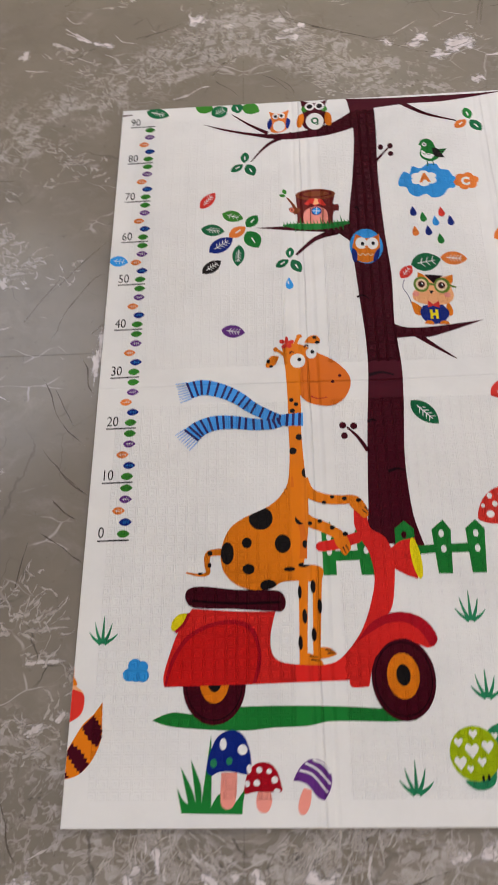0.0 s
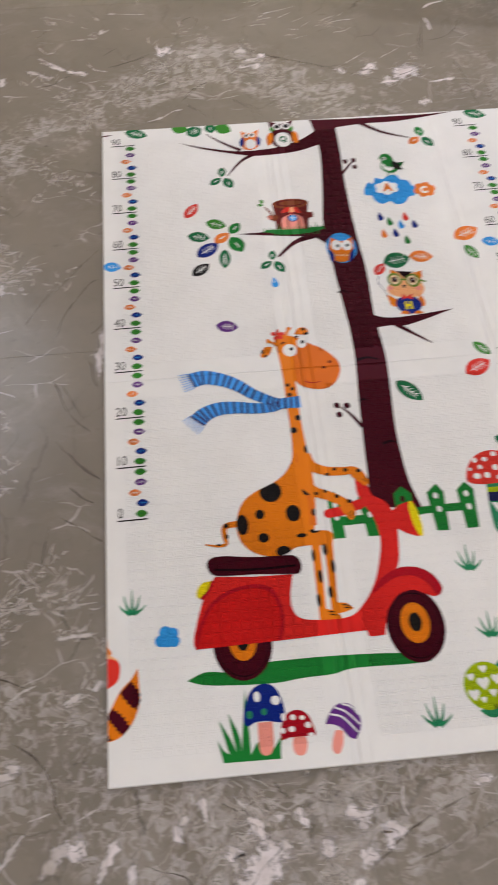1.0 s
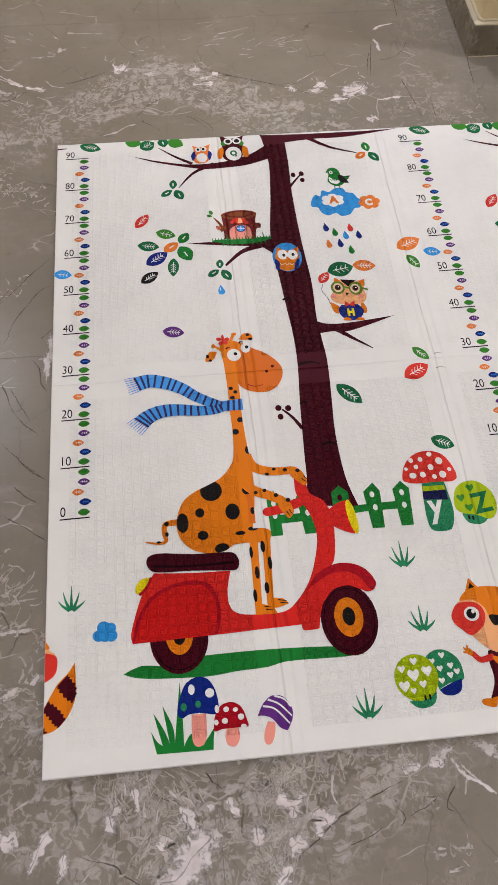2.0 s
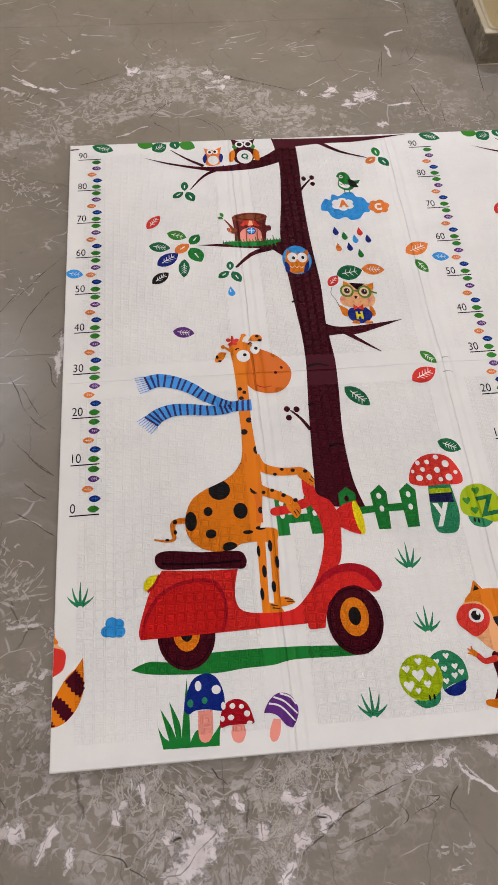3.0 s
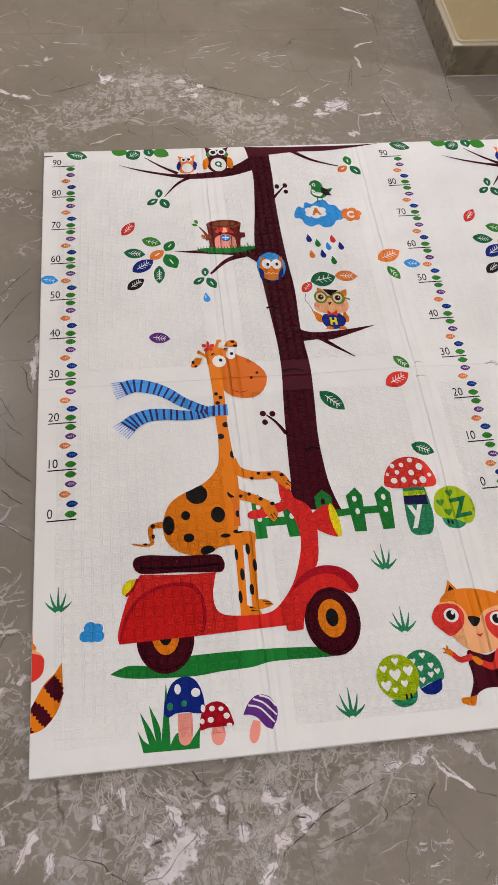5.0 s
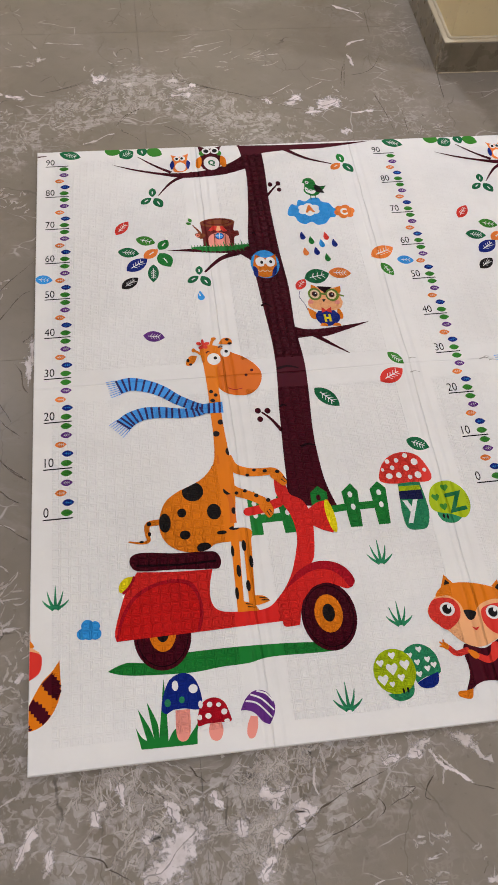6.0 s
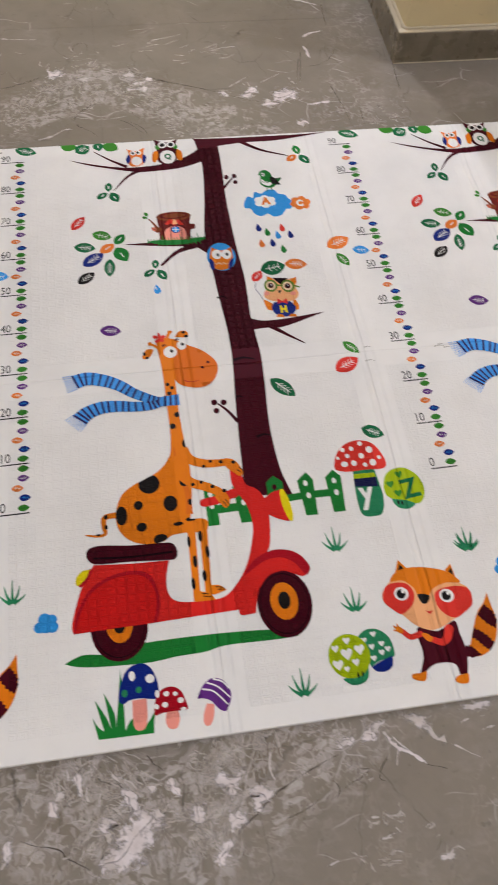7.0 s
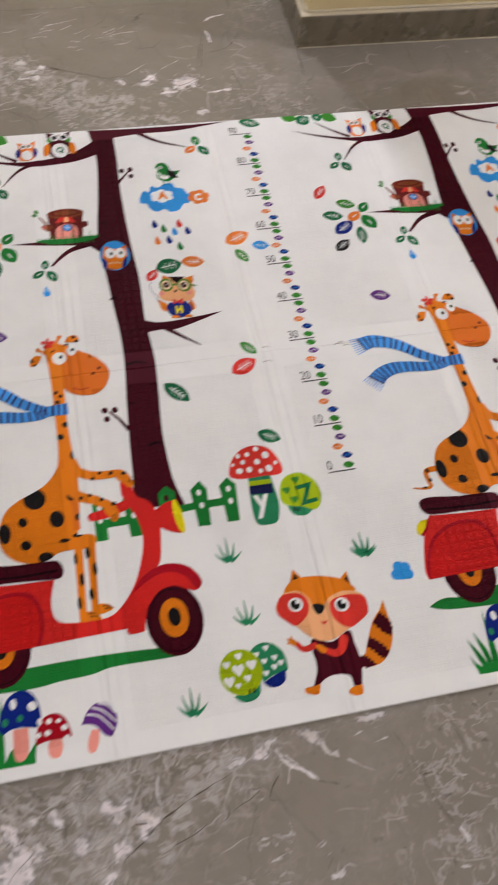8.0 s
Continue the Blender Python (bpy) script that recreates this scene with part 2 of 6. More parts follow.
def mat_surface():
    """Pressed relief shared by all inks of the mat: small nested squares inside each panel, smooth hems, fold lines."""
    g = bpy.data.node_groups.new("mat_surface", "ShaderNodeTree")
    g.interface.new_socket("Depth", in_out="INPUT", socket_type="NodeSocketFloat")
    g.interface.new_socket("Normal", in_out="OUTPUT", socket_type="NodeSocketVector")
    g.interface.new_socket("Wear and Fold Shade", in_out="OUTPUT", socket_type="NodeSocketFloat")
    n = Net(g)
    p = n.place()
    x, y, _ = n.xyz(p)
    pitch = 0.0215
    fx = n.math("ABSOLUTE", n.math("SUBTRACT", n.math("FRACT", n.math("DIVIDE", x, pitch)), 0.5))
    fy = n.math("ABSOLUTE", n.math("SUBTRACT", n.math("FRACT", n.math("DIVIDE", y, pitch)), 0.5))
    d = n.math("MAXIMUM", fx, fy)
    gx = n.math("ABSOLUTE", n.math("SUBTRACT", n.math("FRACT", n.math("DIVIDE", x, pitch)), 0.44))
    gy = n.math("ABSOLUTE", n.math("SUBTRACT", n.math("FRACT", n.math("DIVIDE", y, pitch)), 0.43))
    inner = n.math("MAXIMUM", gx, gy)
    ring = n.math("ADD", n.step(n.math("ABSOLUTE", n.math("SUBTRACT", d, 0.41)), 0.02, 0.085, 1, 0), n.math("MULTIPLY", n.step(n.math("ABSOLUTE", n.math("SUBTRACT", inner, 0.21)), 0.02, 0.08, 1, 0), 0.8))
    rib = n.step(fx, 0.34, 0.45)
    ring = n.math("ADD", n.math("MULTIPLY", ring, 0.85), n.math("MULTIPLY", rib, 0.22))
    wob = n.math("MULTIPLY", n.math("SUBTRACT", n.noise(p, 5, 2), 0.5), 0.012)
    xw, yw = n.math("ADD", x, wob), n.math("ADD", y, wob)
    inside, groove = 1.0, 0.0
    for c in (0.0, *FOLDS_X, MAT_W):
        far = n.math("ABSOLUTE", n.math("SUBTRACT", x, c))
        inside = n.math("MULTIPLY", inside, n.step(far, 0.046, 0.049))
        if 0 < c < MAT_W:
            bank = n.step(xw, c - 0.030, c - 0.012)
            groove = n.math("ADD", groove, n.math("MULTIPLY", n.math("SUBTRACT", bank, n.step(xw, c + 0.010, c + 0.034)), 0.9))
            for off, deep, wide in ((0.0, 1.3, 0.0035), (-0.016, 0.8, 0.006), (0.02, 0.9, 0.008)):
                near = n.math("ABSOLUTE", n.math("SUBTRACT", xw, c + off))
                groove = n.math("ADD", groove, n.math("MULTIPLY", n.step(near, 0.0, wide, 1, 0), deep))
    for c in (0.0, FOLD_Y, MAT_H):
        far = n.math("ABSOLUTE", n.math("SUBTRACT", y, c))
        inside = n.math("MULTIPLY", inside, n.step(far, 0.046, 0.049))
    near = n.math("ABSOLUTE", n.math("SUBTRACT", yw, FOLD_Y))
    groove = n.math("ADD", groove, n.math("MULTIPLY", n.step(near, 0.0, 0.003, 1, 0), 0.8))
    faded = n.step(n.noise(p, 2.3, 2), 0.35, 0.6, 0.45, 1.0)
    h = n.math("MULTIPLY", n.math("MULTIPLY", ring, inside), n.math("MULTIPLY", faded, 0.0019))
    h = n.math("SUBTRACT", h, n.math("MULTIPLY", groove, 0.0019))
    h = n.math("ADD", h, n.math("MULTIPLY", n.noise(p, 4.0, 3), 0.0045))
    h = n.math("ADD", h, n.math("MULTIPLY", n.noise(p, 700, 2), 0.00006))
    b = g.nodes.new("ShaderNodeBump")
    b.inputs["Distance"].default_value = 1.0
    n.put(g.nodes.new("NodeGroupInput").outputs[0], b.inputs["Strength"])
    n.put(h, b.inputs["Height"])
    out = g.nodes.new("NodeGroupOutput")
    n.put(b.outputs[0], out.inputs[0])
    # random wear, plus a shadow line painted into the fold grooves
    wear_and_fold_shade = n.math("ADD", n.step(n.noise(p, 6, 5, 0.65), 0.35, 0.75, 0, 0.5), n.step(groove, 1.2, 2.2, 0, 0.4))
    n.put(wear_and_fold_shade, out.inputs[1])
    return g


SURFACE = mat_surface()


def linear(r, g, b):
    return tuple((c / 255 / 12.92) if c < 11 else ((c / 255 + 0.055) / 1.055) ** 2.4 for c in (r, g, b))


def ink(name, r, g, b, rough=0.44, gloss=0.12, depth=1.35):
    m, nt, bsdf = nodes_of(name)
    n = Net(nt)
    s = nt.nodes.new("ShaderNodeGroup")
    s.node_tree = SURFACE
    s.inputs[0].default_value = depth
    tone = linear(r, g, b)
    # darker tone for both the wear and the painted fold shade
    worn = [c * 0.86 + 0.003 for c in tone]
    n.put(n.mix(s.outputs[1], tone, worn), bsdf.inputs["Base Color"])
    n.put(s.outputs[0], bsdf.inputs["Normal"])
    n.put(n.step(s.outputs[1], 0, 1, rough, rough + 0.15), bsdf.inputs["Roughness"])
    bsdf.inputs["Specular IOR Level"].default_value = gloss
    return m


PAPER = ink("mat_white", 233, 231, 230, depth=0.6)
BARK = ink("bark_brown", 72, 10, 27, 0.42, 0.06, 2.2)
BARK_DARK = ink("bark_dark", 28, 5, 15, 0.45, 0.05)
RED = ink("scooter_red", 218, 36, 32)
RED_DARK = ink("deep_red", 172, 6, 30)
RED_MID = ink("panel_red", 206, 22, 22)
ORANGE = ink("orange", 230, 124, 16)
ORANGE_DEEP = ink("burnt_orange", 219, 108, 24)
PEACHY = ink("peach", 244, 176, 124)
SALMON = ink("salmon", 240, 152, 138)
YELLOW = ink("yellow", 240, 220, 16)
LIME = ink("lime", 168, 190, 8)
GREEN = ink("green", 24, 124, 48)
GREEN_DARK = ink("bottle_green", 12, 104, 62)
GREEN_LEAF = ink("leaf_green", 58, 134, 42)
TEAL = ink("teal", 40, 136, 92)
SKY = ink("sky_blue", 50, 154, 232)
SCARF = ink("scarf_blue", 72, 156, 236)
NAVY = ink("navy", 7, 35, 126)
MIDNIGHT = ink("midnight", 18, 22, 72)
NAVY_DARK = ink("stripe_navy", 52, 42, 100)
PURPLE = ink("purple", 98, 44, 128)
BLACK = ink("black", 20, 15, 17)
LEAF_ORANGE = ink("leaf_orange", 236, 128, 52)
LEAF_RED = ink("leaf_red", 222, 54, 44)
PINK = ink("pink", 236, 130, 110)
WOOD = ink("wood_brown", 128, 62, 30)
STUMP = ink("stump_brown", 104, 24, 22)
BEIGE = ink("beige", 238, 214, 176)
OLIVE = ink("olive", 104, 132, 44)

play_mat = new("play_mat")
tagged(play_mat, "white folding foam play mat printed in bright colours on marble", "play mat")
xs, ys = (0.0, *FOLDS_X, MAT_W), (0.0, FOLD_Y, MAT_H)
for x0, x1 in zip(xs, xs[1:]):
    for y0, y1 in zip(ys, ys[1:]):
        bm = solid((x0 + 0.0001, y0 + 0.0001, 0.0), (x1 - 0.0001, y1 - 0.0001, MAT_T))
        rim = [e for e in bm.edges if all(v.co.z > MAT_T / 2 for v in e.verts) and (
            all(abs(v.co.x - 0.0001) < 1e-5 for v in e.verts) or all(abs(v.co.x - MAT_W + 0.0001) < 1e-5 for v in e.verts)
            or all(abs(v.co.y - 0.0001) < 1e-5 for v in e.verts) or all(abs(v.co.y - MAT_H + 0.0001) < 1e-5 for v in e.verts))]
        if rim:
            bmesh.ops.bevel(bm, geom=rim, offset=0.0025, segments=3, affect="EDGES", profile=0.5)
        part("panel", bm, PAPER, play_mat)

SHIFT, SKEW, COUNT = 0.0, 0.0, 0      # each repeat of the design lies a period further along, a little out of square


# ---- flat shapes in the plane of the mat ----
def curve(pts, closed=True, steps=6):
    """A smooth line through a few points; a third value of 1 marks a sharp corner."""
    n, out = len(pts), []
    for i in range(n if closed else n - 1):
        a, b = pts[i], pts[(i + 1) % n]
        before = pts[i - 1] if closed or i else a
        after = pts[(i + 2) % n] if closed or i + 2 < n else b
        ta = [0, 0] if len(a) > 2 else [(b[k] - before[k]) * 0.5 for k in (0, 1)]
        tb = [0, 0] if len(b) > 2 else [(after[k] - a[k]) * 0.5 for k in (0, 1)]
        for s in range(steps):
            t = s / steps
            h = (2 * t**3 - 3 * t**2 + 1, t**3 - 2 * t**2 + t, -2 * t**3 + 3 * t**2, t**3 - t**2)
            out.append(tuple(h[0] * a[k] + h[1] * ta[k] + h[2] * b[k] + h[3] * tb[k] for k in (0, 1)))
    if not closed:
        out.append(tuple(pts[-1][:2]))
    return out


def blob(pts, steps=6):
    return [curve(pts, True, steps)]


def poly(pts):
    return [[p[:2] for p in pts]]


def oval(cx, cy, rx, ry, turn=0.0, n=22):
    c, s = math.cos(radians(turn)), math.sin(radians(turn))
    return [[(cx + rx * math.cos(a) * c - ry * math.sin(a) * s, cy + rx * math.cos(a) * s + ry * math.sin(a) * c)
             for a in (2 * math.pi * i / n for i in range(n))]]


def ribbon(pts, w0, w1=None, steps=6):
    """A stroke along a smooth line whose width runs from w0 to w1."""
    w1 = w0 if w1 is None else w1
    line = curve(pts, False, steps) if len(pts) > 2 else [p[:2] for p in pts]
    left, right = [], []
    for i, p in enumerate(line):
        a, b = line[max(i - 1, 0)], line[min(i + 1, len(line) - 1)]
        dx, dy = b[0] - a[0], b[1] - a[1]
        d = math.hypot(dx, dy) or 1
        w = (w0 + (w1 - w0) * i / (len(line) - 1)) / 2
        left.append((p[0] - dy / d * w, p[1] + dx / d * w))
        right.append((p[0] + dy / d * w, p[1] - dx / d * w))
    return [left + right[::-1]]


def capped(pts, w0, w1=None):
    w1 = w0 if w1 is None else w1
    return ribbon(pts, w0, w1) + oval(*pts[0][:2], w0 / 2, w0 / 2, 0, 12) + oval(*pts[-1][:2], w1 / 2, w1 / 2, 0, 12)


def printed(name, parent, pieces, label=""):
    """One printed part: pieces of (outlines, ink, level), trimmed at the mat's edge."""
    global COUNT
    bm, inks = bmesh.new(), []
    for loops, colour, level in pieces:
        if colour not in inks:
            inks.append(colour)
        for loop in loops:
            COUNT += 1
            z = MAT_T + 0.00012 + level * 0.00012 + COUNT % 20 * 0.000006
            verts = [bm.verts.new((x + SHIFT + SKEW * (y - 0.9), y, z)) for x, y in loop]
            bm.faces.new(verts).material_index = inks.index(colour)
    for co, no in (((0.0012, 0, 0), (-1, 0, 0)), ((MAT_W - 0.0012, 0, 0), (1, 0, 0)), ((0, MAT_H - 0.0012, 0), (0, 1, 0)), ((0, 0.0012, 0), (0, -1, 0))):
        bmesh.ops.bisect_plane(bm, geom=bm.verts[:] + bm.edges[:] + bm.faces[:], plane_co=co, plane_no=no, clear_outer=True)
    bmesh.ops.triangulate(bm, faces=bm.faces[:])
    if not bm.faces:
        bm.free()
        return None
    for f in bm.faces:
        if f.normal.z < 0:
            f.normal_flip()
    return part(name, bm, inks, parent, label)


def each(name, parent, pieces, label=""):
    for piece in pieces:
        printed(name, parent, [piece], label)


def figure(name, label):
    ob = new(name)
    ob.parent = play_mat
    return tagged(ob, label)


def letter(text, cx, cy, high, colour, level, name, parent, squeeze=1.0, turn=0.0, bold=0.0, label=""):
    font = bpy.data.curves.new("letter", "FONT")
    font.body, font.size, font.align_x, font.align_y, font.offset = text, 1.0, "CENTER", "CENTER", bold
    font.resolution_u = 4
    tmp = new("letter", font)
    data = bpy.data.meshes.new_from_object(tmp.evaluated_get(bpy.context.evaluated_depsgraph_get()))
    bpy.data.objects.remove(tmp)
    span = [max(v.co[k] for v in data.vertices) - min(v.co[k] for v in data.vertices) for k in (0, 1)]
    mid = [(max(v.co[k] for v in data.vertices) + min(v.co[k] for v in data.vertices)) / 2 for k in (0, 1)]
    s = high / span[1]
    c, sn = math.cos(radians(turn)), math.sin(radians(turn))
    for v in data.vertices:
        x, y = (v.co.x - mid[0]) * s * squeeze, (v.co.y - mid[1]) * s
        v.co = (cx + SHIFT + SKEW * (cy - 0.9) + x * c - y * sn, cy + x * sn + y * c, MAT_T + 0.00012 + level * 0.00012)
    if cx + SHIFT + span[0] * s / 2 > MAT_W - 0.002 or cx + SHIFT < 0.01:
        return None
    data.materials.clear()
    data.materials.append(colour)
    ob = new(name, data)
    ob.parent = parent
    return tagged(ob, label)


def leaf(a, b, fat, colour, vein=None, level=1, ribs=4, bend=0.0):
    """A pointed leaf from tip a to tip b with a branched rib."""
    vein = vein or PAPER
    dx, dy = b[0] - a[0], b[1] - a[1]
    length = math.hypot(dx, dy)

    def at(t, s):
        return (a[0] + dx * t - dy * s, a[1] + dy * t + dx * s)

    prof = [(0.0, 0.0), (0.12, 0.27), (0.3, 0.45), (0.5, 0.5), (0.7, 0.42), (0.88, 0.22), (1.0, 0.0)]
    loop = [at(t, s * fat + bend * t * (1 - t)) for t, s in prof] + [at(t, -s * fat + bend * t * (1 - t)) for t, s in prof[-2:0:-1]]
    pieces = [([curve([(*p, 1) if i in (0, 6) else p for i, p in enumerate(loop)], True, 3)], colour, level)]
    w = length * 0.035
    if ribs:
        pieces.append((ribbon([at(0.22, 0), at(0.8, 0)], w, w * 0.7), vein, level + 1))
        for k in range(ribs):
            t = 0.32 + 0.36 * k / max(ribs - 1, 1)
            for s in (1, -1):
                pieces.append((ribbon([at(t, 0), at(t + 0.1, s * fat * 0.24)], w * 0.8, w * 0.6), vein, level + 1))
    return pieces


def simple_leaf(a, b, fat, colour, level=1):
    """A leaf with one short pale dash."""
    p = leaf(a, b, fat, colour, None, level, 0)
    mid = [(a[k] * 0.62 + b[k] * 0.38, a[k] * 0.3 + b[k] * 0.7) for k in (0, 1)]
    return p + [(ribbon([(mid[0][0], mid[1][0]), (mid[0][1], mid[1][1])], 0.004, 0.003), PAPER, level + 1)]


def tuft(cx, cy, w, h):
    out = []
    for lean, tall, base in ((-0.5, 0.42, -0.06), (-0.32, 0.78, -0.04), (0.0, 1.0, 0.0), (0.3, 0.74, 0.04), (0.52, 0.36, 0.06)):
        out += ribbon([(cx + base * w, cy), (cx + (base + lean * 0.55) * w, cy + tall * h * 0.5), (cx + lean * w, cy + tall * h)], w * 0.15, w * 0.015)
    return out


def heart(cx, cy, s):
    return blob([(cx, cy - s, 1), (cx - 0.85 * s, cy + 0.1 * s), (cx - 0.55 * s, cy + 0.75 * s), (cx, cy + 0.45 * s, 1), (cx + 0.55 * s, cy + 0.75 * s), (cx + 0.85 * s, cy + 0.1 * s)], 4)


def drop(cx, cy, w, h):
    return blob([(cx - w * 0.05, cy + h * 0.55, 1), (cx - w * 0.4, cy), (cx - w * 0.3, cy - h * 0.4), (cx + w * 0.1, cy - h * 0.5), (cx + w * 0.45, cy - h * 0.25), (cx + w * 0.3, cy + h * 0.1)], 4)


def puffs(cx, cy, rx, ry, n=6, start=0.3):
    """A cloud: a core and a ring of rounded lobes."""
    out = oval(cx, cy, rx * 0.75, ry * 0.72)
    for i in range(n):
        a = start + 2 * math.pi * i / n
        out += oval(cx + rx * 0.62 * math.cos(a), cy + ry * 0.58 * math.sin(a), rx * 0.4, ry * 0.44)
    return out


U0, UNIT = 0.547, 0.01318


def ruler():
    r = figure("ruler_print", "printed height ruler of small leaves, numbered from 0 to 90")
    kinds = (GREEN_LEAF, NAVY, LEAF_ORANGE, PURPLE, GREEN_LEAF)
    for k in range(10):
        y = U0 + 10 * k * UNIT
        printed("tick", r, [(ribbon([(0.026, y - 0.0005), (0.0935, y + 0.0005)], 0.0032), BLACK, 1)])
        letter(str(10 * k), 0.0395 if k else 0.033, y + 0.0185, 0.0245, BLACK, 1, "number", r, 0.78)
        if k == 9:
            continue
        for i, colour in enumerate(kinds):
            cx, cy = (0.0805 if i != 2 else 0.067) + (0.003 if i == 1 else 0), y + (1.1 + i * 1.98) * UNIT
            printed("leaf", r, leaf((cx - 0.014, cy), (cx + 0.014, cy), 0.62, colour, GREEN if colour == GREEN_LEAF else PAPER if colour != NAVY else SKY, 1, 3))
    printed("leaf", r, leaf(*[(0.067, 1.792), (0.131, 1.769)], 0.56, GREEN_DARK, None, 1, 4), "large green leaf")


def tree():
    t = figure("tree_print", "printed dark brown tree with bare branches")
    printed("trunk", t, [(blob([(0.617, 1.799, 1), (0.63, 1.674), (0.619, 1.528), (0.601, 1.369), (0.608, 1.218), (0.614, 1.116), (0.62, 1.019), (0.619, 0.926), (0.609, 0.804), (0.601, 0.673), (0.597, 0.595), (0.587, 0.531, 1), (0.707, 0.518, 1), (0.69, 0.585), (0.684, 0.664), (0.684, 0.738), (0.692, 0.848), (0.696, 0.937), (0.692, 1.012), (0.689, 1.07), (0.693, 1.2), (0.687, 1.318), (0.684, 1.43), (0.684, 1.547), (0.689, 1.67), (0.689, 1.768, 1)]), BARK, 1)])
    marks = []
    for a, w in (([(0.607, 1.14), (0.635, 1.134)], 0.006), ([(0.621, 0.926), (0.677, 0.924)], 0.009), ([(0.61, 0.807), (0.629, 0.809)], 0.007), ([(0.646, 0.687), (0.683, 0.688)], 0.008), ([(0.617, 1.412), (0.628, 1.402)], 0.006)):
        marks.append((ribbon([a[0], ((a[0][0] + a[1][0]) / 2, a[0][1] + 0.006), a[1]], w, w * 0.4), BARK_DARK, 2))
    each("bark_mark", t, marks)
    printed("branch", t, [(blob([(0.222, 1.732, 1), (0.296, 1.706), (0.38, 1.685), (0.449, 1.682), (0.519, 1.692), (0.582, 1.716), (0.636, 1.756, 1), (0.641, 1.694, 1), (0.569, 1.669), (0.499, 1.661), (0.43, 1.661), (0.346, 1.683), (0.279, 1.705)]), BARK, 1.3), (ribbon([(0.401, 1.686), (0.352, 1.72), (0.304, 1.762)], 0.012, 0.002), BARK, 1), (ribbon([(0.466, 1.679), (0.403, 1.646), (0.355, 1.586)], 0.016, 0.002), BARK, 1)])
    printed("branch", t, [(blob([(0.614, 1.797, 1), (0.725, 1.792), (0.851, 1.791), (0.961, 1.791), (1.05, 1.796, 1), (0.959, 1.78), (0.866, 1.768), (0.775, 1.767), (0.688, 1.757, 1), (0.632, 1.761, 1)]), BARK, 1.3), (ribbon([(0.762, 1.773), (0.823, 1.727), (0.902, 1.695)], 0.016, 0.003), BARK, 1)])
    printed("branch", t, [(blob([(0.365, 1.364, 1), (0.455, 1.365), (0.535, 1.361), (0.605, 1.373, 1), (0.609, 1.298, 1), (0.587, 1.322), (0.562, 1.337), (0.469, 1.349)]), BARK, 1.3), (ribbon([(0.569, 1.341), (0.515, 1.321), (0.466, 1.274)], 0.02, 0.006), BARK, 1)])
    printed("branch", t, [(blob([(0.672, 1.071, 1), (0.715, 1.05), (0.785, 1.05), (0.896, 1.063, 1), (0.821, 1.037), (0.764, 1.021), (0.726, 1.024), (0.677, 1.019, 1)]), BARK, 1.3), (ribbon([(0.735, 1.031), (0.775, 0.997), (0.821, 0.961)], 0.016, 0.002), BARK, 1)])
    if SHIFT == 0:
        printed("branch", t, [(ribbon([(0.0, MAT_H - 0.0215), (0.028, MAT_H - 0.019)], 0.006, 0.003), BARK, 1)])
    printed("twig", t, [(ribbon([(0.68, 1.564), (0.699, 1.589), (0.72, 1.615)], 0.009, 0.004), BARK, 1), (oval(0.6970, 1.6141, 0.0069, 0.0099), BARK, 1), (oval(0.7218, 1.6171, 0.0072, 0.0099), BARK, 1), (oval(0.7214, 1.5900, 0.0069, 0.0088), BARK, 1)])
    printed("twig", t, [(ribbon([(0.606, 0.737), (0.585, 0.772), (0.563, 0.796)], 0.01, 0.004), BARK, 1), (oval(0.5545, 0.8006, 0.0077, 0.0084), BARK, 1), (oval(0.5785, 0.7982, 0.0077, 0.0085), BARK, 1), (oval(0.5569, 0.7750, 0.0073, 0.0083), BARK, 1)])
    h = figure("owl_hole_print", "round blue hollow with a small orange owl shape")
    printed("hollow", h, [(oval(0.6385, 1.2913, 0.0408, 0.0536), SKY, 3)])
    printed("body", h, [(blob([(0.614, 1.328, 1), (0.642, 1.315), (0.672, 1.325, 1), (0.671, 1.28), (0.66, 1.251), (0.632, 1.241), (0.608, 1.256), (0.604, 1.286)]), ORANGE, 4), (blob([(0.604, 1.286), (0.615, 1.272), (0.612, 1.245), (0.603, 1.252)]), NAVY, 5), (blob([(0.671, 1.284), (0.658, 1.268), (0.653, 1.241), (0.666, 1.255)]), NAVY, 5)])
    printed("eye", h, [(oval(0.6268, 1.3009, 0.0144, 0.0183), PAPER, 5), (oval(0.6297, 1.2985, 0.0042, 0.0060), BLACK, 6)])
    printed("beak", h, [(poly([(0.635, 1.292), (0.643, 1.291), (0.637, 1.281)]), LEAF_ORANGE, 7)])
    printed("feather_line", h, [(ribbon([(0.616, 1.27), (0.622, 1.263), (0.629, 1.269), (0.635, 1.262), (0.642, 1.268), (0.647, 1.261), (0.654, 1.266)], 0.0022), BEIGE, 6)])
    printed("brow", h, [(blob([(0.614, 1.33, 1), (0.631, 1.318), (0.641, 1.308, 1), (0.653, 1.316), (0.673, 1.327, 1), (0.665, 1.311), (0.64, 1.302), (0.619, 1.312)]), ORANGE_DEEP, 4.6)])
    printed("eye", h, [(oval(0.6540, 1.2986, 0.0144, 0.0183), PAPER, 5), (oval(0.6556, 1.2985, 0.0042, 0.0060), BLACK, 6)])


